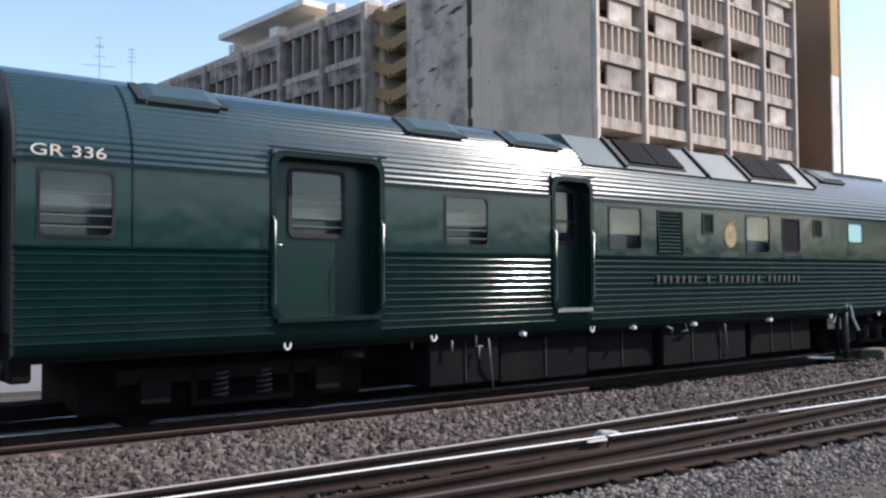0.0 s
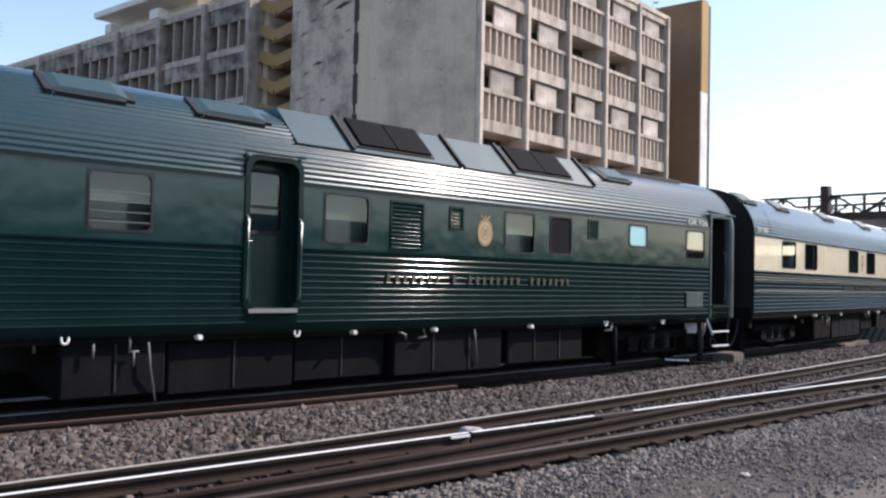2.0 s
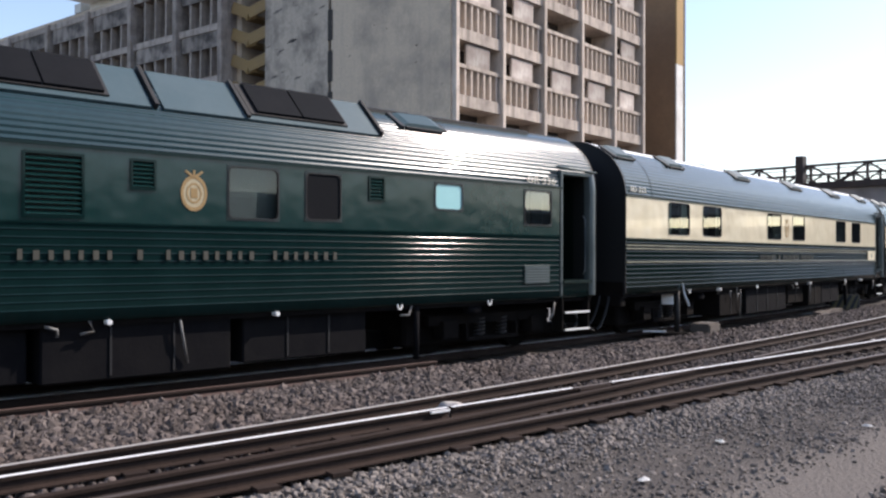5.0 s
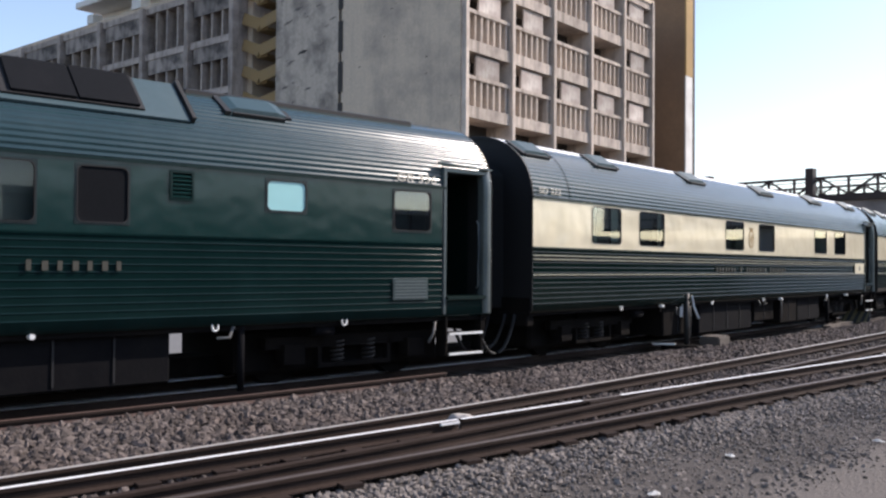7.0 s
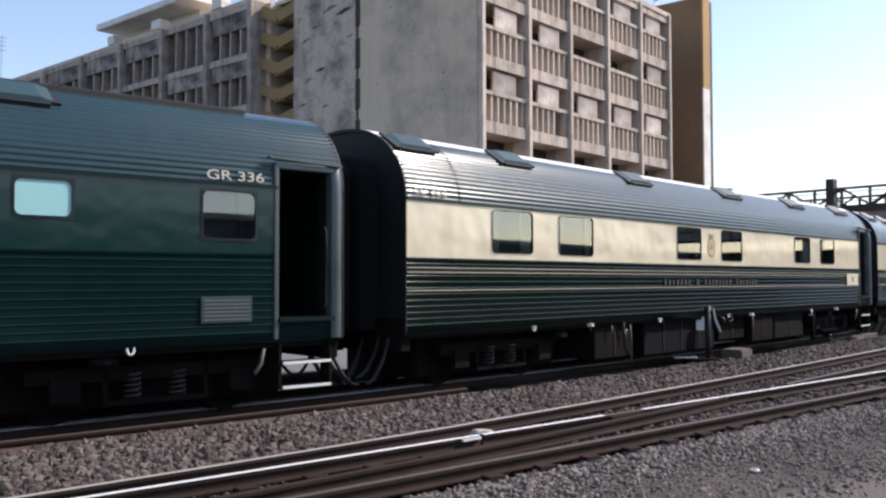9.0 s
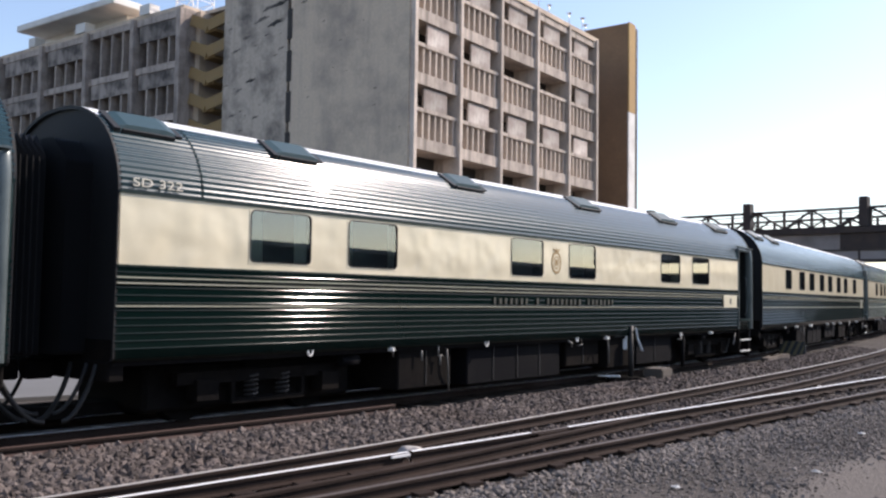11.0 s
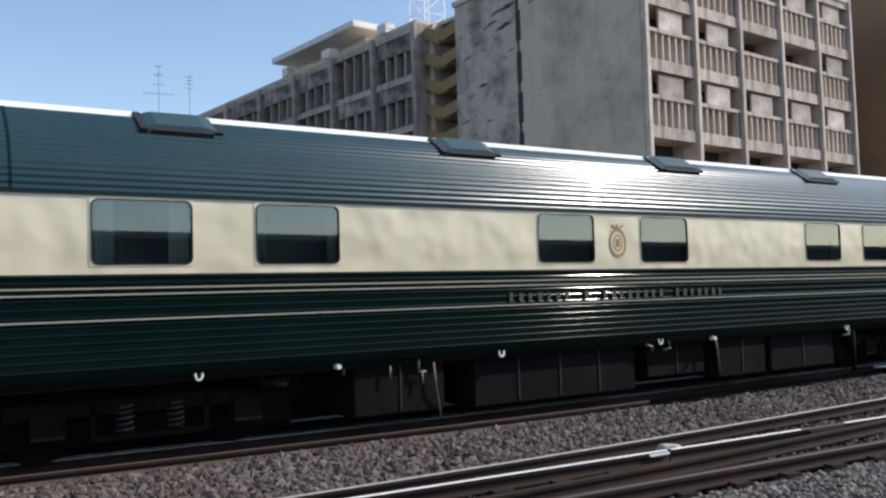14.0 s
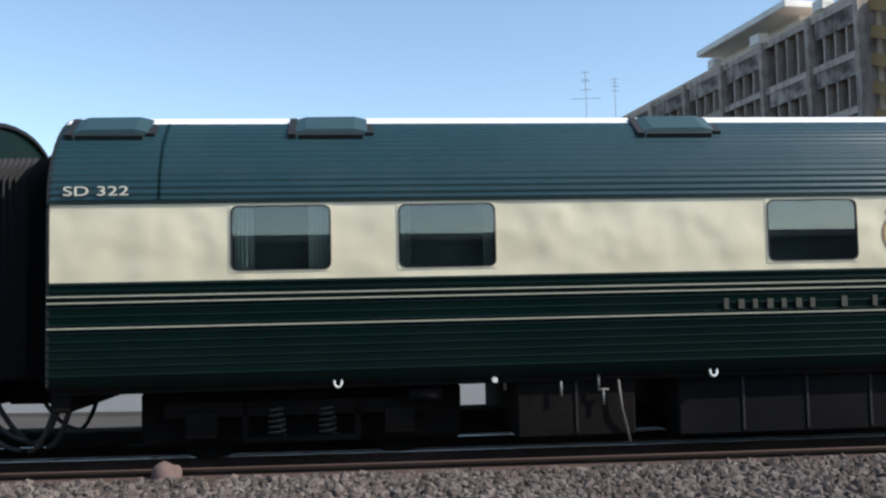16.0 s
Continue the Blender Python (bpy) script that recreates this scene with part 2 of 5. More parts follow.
FARWALL = surface("distant_pale_wall", (0.5, 0.5, 0.5), 0.9, vary=0.1)
SHEDDARK = surface("dark_shed_cladding", (0.03, 0.028, 0.03), 0.85, vary=0.3)
WARNYELLOW = surface("warning_yellow_paint", (0.12, 0.1, 0.045), 0.7, vary=0.3, dirt=(0.1, 0.07, 0.04), dirt_amount=0.4)
GRABRAIL = surface("worn_grey_rail_metal", (0.22, 0.24, 0.24), 0.4, metal=0.6, vary=0.2)
SLATEGREY = surface("slate_grey_cladding", (0.06, 0.064, 0.072), 0.85, vary=0.4, dirt=(0.035, 0.038, 0.042), dirt_amount=0.5, dirt_scale=0.2)
BLACKPAINT = surface("black_paint", (0.012, 0.012, 0.012), 0.6, vary=0.3)


# ---- mesh helpers
def part(name, bm, material, parent=None, label=""):
    me = bpy.data.meshes.new(name)
    bm.normal_update()
    bm.to_mesh(me)
    bm.free()
    me.materials.append(material)
    ob = new(name, me)
    ob.parent = parent
    return tagged(ob, label)


def box(bm, x0, x1, y0, y1, z0, z1, m=None):
    vs = [Vector((x, y, z)) for x in (x0, x1) for y in (y0, y1) for z in (z0, z1)]
    vs = [bm.verts.new(m @ v if m else v) for v in vs]
    for f in ((0, 1, 3, 2), (4, 6, 7, 5), (0, 4, 5, 1), (2, 3, 7, 6), (0, 2, 6, 4), (1, 5, 7, 3)):
        bm.faces.new([vs[i] for i in f])
    return bm


def bevelled(x0, x1, y0, y1, z0, z1, r=0.02, seg=2, m=None):
    bm = box(bmesh.new(), x0, x1, y0, y1, z0, z1, m)
    bmesh.ops.bevel(bm, geom=bm.edges[:], offset=r, segments=seg, affect="EDGES")
    return bm


def rod(bm, a, b, r, n=8):
    """A capped round bar from a to b."""
    a, b = Vector(a), Vector(b)
    q = (b - a).to_track_quat("Z", "Y")
    rings = []
    for p in (a, b):
        rings.append([bm.verts.new(p + q @ Vector((r * math.cos(2 * math.pi * i / n), r * math.sin(2 * math.pi * i / n), 0))) for i in range(n)])
    for i in range(n):
        f = bm.faces.new((rings[0][i], rings[0][(i + 1) % n], rings[1][(i + 1) % n], rings[1][i]))
        f.smooth = n > 6
    bm.faces.new(rings[0][::-1])
    bm.faces.new(rings[1])
    return bm


def tube(bm, points, r, n=8):
    """One bent round bar through the points, with closed ends."""
    points = [Vector(p) for p in points]
    last = None
    for i, p in enumerate(points):
        q = (points[min(i + 1, len(points) - 1)] - points[max(i - 1, 0)]).to_track_quat("Z", "Y")
        loop = [bm.verts.new(p + q @ Vector((r * math.cos(2 * math.pi * k / n), r * math.sin(2 * math.pi * k / n), 0))) for k in range(n)]
        if last:
            for k in range(n):
                bm.faces.new((last[k], last[(k + 1) % n], loop[(k + 1) % n], loop[k])).smooth = True
        else:
            bm.faces.new(loop[::-1])
        last = loop
    bm.faces.new(last)
    return bm


def beam(bm, a, b, w, h=None):
    """A square bar from a to b."""
    a, b, h = Vector(a), Vector(b), h or w
    q = (b - a).to_track_quat("X", "Z")
    m = Matrix.Translation(a) @ q.to_matrix().to_4x4()
    return box(bm, 0, (b - a).length, -w / 2, w / 2, -h / 2, h / 2, m)


def sweep(bm, profile, x0, x1, smooth=True):
    """A sheet: the section (y, z) drawn along x."""
    a = [bm.verts.new((x0, y, z)) for y, z in profile]
    b = [bm.verts.new((x1, y, z)) for y, z in profile]
    for i in range(len(profile) - 1):
        f = bm.faces.new((a[i], b[i], b[i + 1], a[i + 1]))
        f.smooth = smooth
    return bm


def rounded(x0, x1, z0, z1, r, n=5):
    """The outline (x, z) of a rectangle with rounded corners."""
    out = []
    for cx, cz, a0 in ((x1 - r, z1 - r, 0), (x0 + r, z1 - r, 90), (x0 + r, z0 + r, 180), (x1 - r, z0 + r, 270)):
        for i in range(n + 1):
            a = radians(a0 + 90 * i / n)
            out.append((cx + r * math.cos(a), cz + r * math.sin(a)))
    return out


def ring(bm, inner, outer, y0, y1):
    """A frame between two outlines of equally many points (x, z), from depth y0 (front) to y1."""
    k = len(inner)
    loops = [[bm.verts.new((x, y, z)) for x, z in o] for o, y in ((inner, y1), (inner, y0), (outer, y0), (outer, y1))]
    for a, b in ((0, 1), (1, 2), (2, 3)):
        for i in range(k):
            bm.faces.new((loops[a][i], loops[a][(i + 1) % k], loops[b][(i + 1) % k], loops[b][i]))
    return bm


def plate(bm, outline, y0, y1):
    """A plate with that outline (x, z), its front at y0."""
    a = [bm.verts.new((x, y0, z)) for x, z in outline]
    b = [bm.verts.new((x, y1, z)) for x, z in outline]
    bm.faces.new(a)
    bm.faces.new(b[::-1])
    k = len(a)
    for i in range(k):
        bm.faces.new((a[i], b[i], b[(i + 1) % k], a[(i + 1) % k]))
    return bm


def from_arrays(name, verts, faces, material, parent=None):
    me = bpy.data.meshes.new(name)
    me.from_pydata(verts.tolist(), [], faces.tolist())
    me.materials.append(material)
    ob = new(name, me)
    ob.parent = parent
    return ob


# ---- the line on which the train runs: its middle, by the heading in degrees at each metre
HEADINGS = [(-60, 2.0), (-16, 3.9), (-6, 5.3), (2, 7.8), (8, 11.2), (14, 12.5), (20, 14.3), (30, 17.8), (44, 19.3), (75, 19.2), (240, 18.6)]
STEP = 0.25
LS = np.arange(-60, 240, STEP)
LH = np.radians(np.interp(LS, *zip(*HEADINGS)))
LX = np.concatenate([[0], np.cumsum(np.cos(LH[:-1]) * STEP)])
LY = np.concatenate([[0], np.cumsum(np.sin(LH[:-1]) * STEP)])
ZERO = int(np.argmin(abs(LS)))
LX, LY = LX - LX[ZERO], LY - LY[ZERO] + 11.05


def on_line(s, side=0.0):
    x, y, h = (float(np.interp(s, LS, v)) for v in (LX, LY, LH))
    return Vector((x - math.sin(h) * side, y + math.cos(h) * side, 0.0))


# how far along the line the first coach's rear end stands, by the second
TRAVEL = [(0.0, -0.14), (1.5, -2.38), (3.5, -5.42), (7.0, -10.9), (8.0, -12.48), (11.0, -17.4), (12.0, -18.99), (12.5, -19.79), (14.5, -23.0), (16.0, -25.4)]
TT = np.arange(0, 16.01, 0.5)
_t, _s = zip(*TRAVEL)
_fit = np.polynomial.Polynomial.fit(_t, _s, 4)
COACH, PITCH, BOGIE = 19.6, 20.27, 7.25


def travelled(t):
    return float(_fit(t))


def coach_pose(number, t):
    mid = travelled(t) + PITCH * number + COACH / 2
    a, b = on_line(mid - BOGIE), on_line(mid + BOGIE)
    c, d = (a + b) / 2, b - a
    return pose(c.x, c.y, 0, 0, 0, math.degrees(math.atan2(d.y, d.x)))


# ---- ground
GZ = -0.17


def make_ground():
    bm = bmesh.new()
    xs = [-2500, -300, -60] + [i * 1.0 for i in range(-30, 61)] + [90, 300, 2500]
    ys = [-2500, -300, -60] + [i * 1.0 for i in range(-20, 41)] + [90, 300, 2500]
    grid = []
    for x in xs:
        row = []
        for y in ys:
            near = abs(x) < 61 and -20 < y < 41
            row.append(bm.verts.new((x, y, GZ - 0.02 + (0.025 * noise.noise(Vector((x * 0.5, y * 0.5, 0))) if near else 0))))
        grid.append(row)
    for i in range(len(xs) - 1):
        for j in range(len(ys) - 1):
            f = bm.faces.new((grid[i][j], grid[i + 1][j], grid[i + 1][j + 1], grid[i][j + 1]))
            f.smooth = True
    tagged(part("ground", bm, GRAVEL), "grey-brown gravel and cinder ground of a rail yard", "ground", kind="structure")
    bm = box(bmesh.new(), -70, 26, 15.8, 33, GZ - 0.3, GZ + 0.05)
    tagged(part("road", bm, surface("concrete_apron", (0.15, 0.15, 0.147), 0.9, vary=0.12, dirt=(0.11, 0.107, 0.104), dirt_amount=0.3, dirt_scale=0.3)), "pale sunlit concrete yard road behind the train", "road", kind="structure")


make_ground()


# ---- tracks
def far_rail(x):
    return float(np.interp(x, [-40, -8, 0.5, 2.5, 5.1, 8.3, 12.8, 16.4, 21.6, 29.2, 37.8, 62.9, 120], [1.85, 5.95, 7.25, 7.5, 8.05, 8.75, 9.8, 10.68, 11.98, 14.1, 16.96, 26.25, 48]))


def smooth_line(fn, x0, x1, step=0.5, width=3.0):
    """Points along y = fn(x), rounded over some metres."""
    out, x = [], x0
    while x <= x1 + 1e-6:
        out.append(Vector((x, sum(fn(x + d * width) for d in (-1, -0.5, 0, 0.5, 1)) / 5, 0)))
        x += step if x < 40 else step * 4
    return out


def shifted(points, side):
    out = []
    for i, p in enumerate(points):
        d = (points[min(i + 1, len(points) - 1)] - points[max(i - 1, 0)]).normalized()
        out.append(p + Vector((-d.y, d.x, 0)) * side)
    return out


RAIL_SECTION = [(-0.055, -0.125), (-0.055, -0.115), (-0.012, -0.1), (-0.009, -0.042), (-0.032, -0.034), (-0.034, -0.008), (-0.03, -0.003)]


def rail(points, head, parent, name="rail", label=""):
    section = RAIL_SECTION + [(-y, z) for y, z in RAIL_SECTION[::-1]]
    sides, tops = bmesh.new(), bmesh.new()
    a = b = None
    for i, p in enumerate(points):
        d = (points[min(i + 1, len(points) - 1)] - points[max(i - 1, 0)]).normalized()
        n = Vector((-d.y, d.x, 0))
        ra = [sides.verts.new(p + n * y + Vector((0, 0, z))) for y, z in section]
        rb = [tops.verts.new(p + n * y + Vector((0, 0, z))) for y, z in ((-0.03, -0.003), (-0.022, 0), (0.022, 0), (0.03, -0.003))]
        if a:
            for k in range(len(section) - 1):
                if k != len(RAIL_SECTION) - 1:
                    sides.faces.new((a[k], ra[k], ra[k + 1], a[k + 1]))
            for k in range(3):
                tops.faces.new((b[k], rb[k], rb[k + 1], b[k + 1]))
        a, b = ra, rb
    body = part(name, sides, RUST, parent, label)
    part("rail_head", tops, head, body)
    return body


def track(name, label, lines, sleepers, length=1.9):
    root = tagged(new(name), label, "track", kind="structure")
    for points, head in lines:
        rail(points, head, root)
    me = None
    for p, yaw in sleepers:
        if me is None:
            bm = bevelled(-0.1, 0.1, -length / 2, length / 2, -0.27, -0.135, 0.012, 1)
            first = part("sleeper", bm, TIMBER, root)
            me = first.data
            ob = first
        else:
            ob = new("sleeper", me)
            ob.parent = root
        ob.matrix_basis = pose(p.x, p.y, random.uniform(-0.05, -0.03), 0, 0, yaw + random.uniform(-1.5, 1.5))
    return root


def line_points(side, s0, s1):
    return [on_line(s, side) for s in np.arange(s0, s1, 0.5)]


main_sleepers = []
for i in range(110):
    s = -14 + i * 0.62
    h = math.degrees(float(np.interp(s, LS, LH)))
    main_sleepers.append((on_line(s), h))
track("running_track", "metre-gauge railway track under the train", [(line_points(-0.535, -50, 190), RAILTOP), (line_points(0.535, -50, 190), RAILTOP)], main_sleepers)

WHITE_RAIL = lambda x: 6.85 + 0.1285 * x
FRONT_RAIL = lambda x: 5.79 + 0.1305 * x
side_sleepers = [(Vector((x, (WHITE_RAIL(x) + FRONT_RAIL(x)) / 2 + (0.2 if x < 14 else 0), 0)), 7.4) for x in [-12 + 0.66 * i for i in range(85)]]
gap = 5.55
white_a = [Vector((x, WHITE_RAIL(x), 0)) for x in [-50, -20, -10, -4, 0, 2, 4, gap]]
white_b = [Vector((x, WHITE_RAIL(x), 0)) for x in [gap + 0.05, 6.5, 7.6]]
white_gap = [Vector((x, WHITE_RAIL(x), -0.004)) for x in [7.62, 8.34]]
white_c = [Vector((x, WHITE_RAIL(x), 0)) for x in [8.36, 14, 18, 25, 40, 70, 120]]
front = [Vector((x, FRONT_RAIL(x), 0)) for x in [-50, -20, -10, 0, 5, 10, 20, 40, 70, 120]]
track("siding_track", "worn siding track with one polished rail", [(white_a, RAILTOP), (white_b, RAILTOP), (white_gap, RAILDULL), (white_c, RAILTOP), (front, RAILDULL)], side_sleepers, 2.1)
FAR = smooth_line(far_rail, -40, 110)
NEAR_BLADE = [p for p in shifted(FAR, -1.06) if 1.0 < p.x < 10.6]
NEAR_OUT = [p for p in shifted(FAR, -1.06) if p.x > 11.9]
turn_sleepers = [(p, math.degrees(math.atan2(q.y - p.y, q.x - p.x))) for p, q in zip(shifted(FAR, -0.5)[::1], shifted(FAR, -0.5)[1::1]) if 14 < p.x < 40]
turnout = track("turnout_track", "diverging turnout track with rusty rails", [(FAR, RAILMID), (NEAR_BLADE, RUST), (NEAR_OUT, RAILDULL)], turn_sleepers)
# check rails and chairs of the turnout's crossing
rail([p + Vector((0, 0.11, -0.02)) for p in [Vector((x, FRONT_RAIL(x), 0)) for x in (1.5, 2.2, 5, 8, 12.5, 13.2)]], RUST, turnout, "check_rail")
bm = bmesh.new()
for i in range(26):
    x = 1.5 + i * 0.66
    for fn in (WHITE_RAIL, FRONT_RAIL):
        y = fn(x)
        if random.random() < 0.85:
            box(bm, x - 0.09, x + 0.09, y - 0.17, y + 0.17, -0.137, -0.105)
part("rail_chair", bm, RUST, turnout)
for gx in (gap - 0.32, 7.68):
    bm = bmesh.new()
    y = WHITE_RAIL(gx)
    m = pose(gx, y, 0, 0, 0, 7.3)
    if gx < 6:
        box(bm, 0.05, 0.31, -0.06, -0.037, -0.035, -0.012, m)
    else:
        box(bm, 0, 0.62, -0.075, -0.037, -0.1, -0.02, m)
    for k in range(4 if gx > 6 else 0):
        rod(bm, m @ Vector((0.08 + 0.155 * k, -0.1, -0.06)), m @ Vector((0.08 + 0.155 * k, -0.07, -0.06)), 0.018)
    part("fishplate", bm, RAILTOP if gx < 6 else RUST, turnout)
# an old rusty rail lying along the ballast edge
edge = [on_line(s, -1.42) + Vector((0, 0, 0.03)) for s in np.arange(-16, 7.6, 0.5)]
old = tagged(new("old_rail"), "red-brown rusty rail lying along the ballast edge", "rail", kind="structure")
rail(edge, BROWNRUST, old, "rail", "")
bm = bmesh.new()
sweepers = [on_line(s, -1.66) for s in np.arange(-16, 7.6, 0.5)]
for p, q in zip(sweepers, sweepers[1:]):
    beam(bm, p + Vector((0, 0, -0.1)), q + Vector((0, 0, -0.1)), 0.3, 0.14)
part("timber_edge", bm, BROWNRUST, old)


# ---- ballast stones
def stones(name, spots, sizes, label, seed, material=STONE):
    rng = np.random.default_rng(seed)
    ph = (1 + 5 ** 0.5) / 2
    base = np.array([(-1, ph, 0), (1, ph, 0), (-1, -ph, 0), (1, -ph, 0), (0, -1, ph), (0, 1, ph), (0, -1, -ph), (0, 1, -ph), (ph, 0, -1), (ph, 0, 1), (-ph, 0, -1), (-ph, 0, 1)]) / 1.9
    tri = np.array([(0, 11, 5), (0, 5, 1), (0, 1, 7), (0, 7, 10), (0, 10, 11), (1, 5, 9), (5, 11, 4), (11, 10, 2), (10, 7, 6), (7, 1, 8), (3, 9, 4), (3, 4, 2), (3, 2, 6), (3, 6, 8), (3, 8, 9), (4, 9, 5), (2, 4, 11), (6, 2, 10), (8, 6, 7), (9, 8, 1)])
    n = len(spots)
    v = base[None] * (1 + rng.uniform(-0.33, 0.33, (n, 12, 1))) * rng.uniform(0.6, 1.25, (n, 1, 3))
    ang = rng.uniform(0, 2 * np.pi, (n, 2))
    for k, (i, j) in enumerate(((0, 1), (1, 2))):
        c, s = np.cos(ang[:, k])[:, None], np.sin(ang[:, k])[:, None]
        vi, vj = v[:, :, i].copy(), v[:, :, j].copy()
        v[:, :, i], v[:, :, j] = c * vi - s * vj, s * vi + c * vj
    v = v * sizes[:, None, None] + spots[:, None, :]
    f = (tri[None] + 12 * np.arange(n)[:, None, None]).reshape(-1, 3)
    ob = from_arrays(name, v.reshape(-1, 3), f, material)
    return tagged(ob, label, "ballast", kind="stuff")


def scatter():
    rng = np.random.default_rng(5)
    xs = np.concatenate([rng.uniform(-9, 14, 36000), rng.uniform(10, 34, 12000)])
    far = np.array([far_rail(x) for x in xs])
    lx, ly = LX - np.sin(LH) * -1.92, LY + np.cos(LH) * -1.92
    shoulder = np.interp(xs, lx, ly)
    ys = far + 0.05 + rng.uniform(0, 1, len(xs)) * (shoulder + 0.12 - far)
    hump = np.clip((ys - far) / np.maximum(shoulder - far, 0.1), 0, 1)
    zs = GZ + 0.015 + 0.10 * hump ** 1.5 + rng.uniform(-0.02, 0.03, len(xs))
    stones("track_ballast", np.stack([xs, ys, zs], 1), rng.uniform(0.026, 0.058, len(xs)), "grey-brown crushed granite ballast between the tracks", 11)
    xs = np.concatenate([rng.uniform(-4, 12, 14000), rng.uniform(8, 34, 9000)])
    away = np.abs(rng.normal(0, 0.8, len(xs)))
    ys = 5.79 + 0.1305 * xs - away - 0.06
    zs = GZ - 0.008 + rng.uniform(-0.02, 0.015, len(xs))
    stones("cess_gravel", np.stack([xs, ys, zs], 1), rng.uniform(0.012, 0.042, len(xs)) * np.clip(1.15 - 0.55 * away, 0.35, 1), "small grey stones strewn beside the siding", 12, PALESTONE)
    xs = np.concatenate([rng.uniform(-6, 14, 11000), rng.uniform(10, 40, 7000)])
    far = np.array([far_rail(x) for x in xs])
    fr = 5.79 + 0.1305 * xs
    ys = fr + rng.uniform(0.05, 1, len(xs)) * (far - fr)
    zs = GZ + rng.uniform(-0.02, 0.02, len(xs))
    stones("crib_gravel", np.stack([xs, ys, zs], 1), rng.uniform(0.015, 0.04, len(xs)), "dark oily gravel between the rails", 13)
    xs = np.concatenate([rng.uniform(0, 14, 16000), rng.uniform(8, 36, 8000), rng.uniform(-14, 0, 9000)])
    side = np.where(rng.random(len(xs)) < 0.6, -1, 1)
    ys = 2.55 + 0.2 * xs + side * (0.4 + np.abs(rng.normal(0, 0.9, len(xs)))) + rng.normal(0, 0.12, len(xs))
    keep = (ys < 5.7 + 0.1305 * xs) & (np.hypot(xs, ys) > 2.2)
    xs, ys = xs[keep], ys[keep]
    zs = GZ - 0.012 + rng.uniform(-0.012, 0.008, len(xs))
    stones("verge_gravel", np.stack([xs, ys, zs], 1), rng.uniform(0.006, 0.016, len(xs)) + 0.02 * rng.random(len(xs)) ** 5, "loose grey-brown gravel beside the footpath", 14, PALESTONE)


scatter()


# ---- the old concrete building; its own x runs along the near facade, its y along the long side
BLD = pose(27.0, 37.1, 0, 0, 0, 15.5)
ROOF = 20.2
COLS_A = [0.25, 4.45, 8.7, 13.05, 17.35, 21.5]
COLS_B = [18.9, 23.9, 29.5, 35.4, 41.6, 48.4, 55.2, 62.0]
FLOORS = [-0.6, 2.85, 6.3, 9.45, 12.95, 16.4, 19.75]


def shared(proto_holder, key, build, material, parent, m, name):
    """One more piece on a mesh that alike pieces share."""
    if key not in proto_holder:
        ob = part(name, build(), material, parent)
        proto_holder[key] = ob.data
    else:
        ob = new(name, proto_holder[key])
        ob.parent = parent
    ob.matrix_basis = m
    return ob


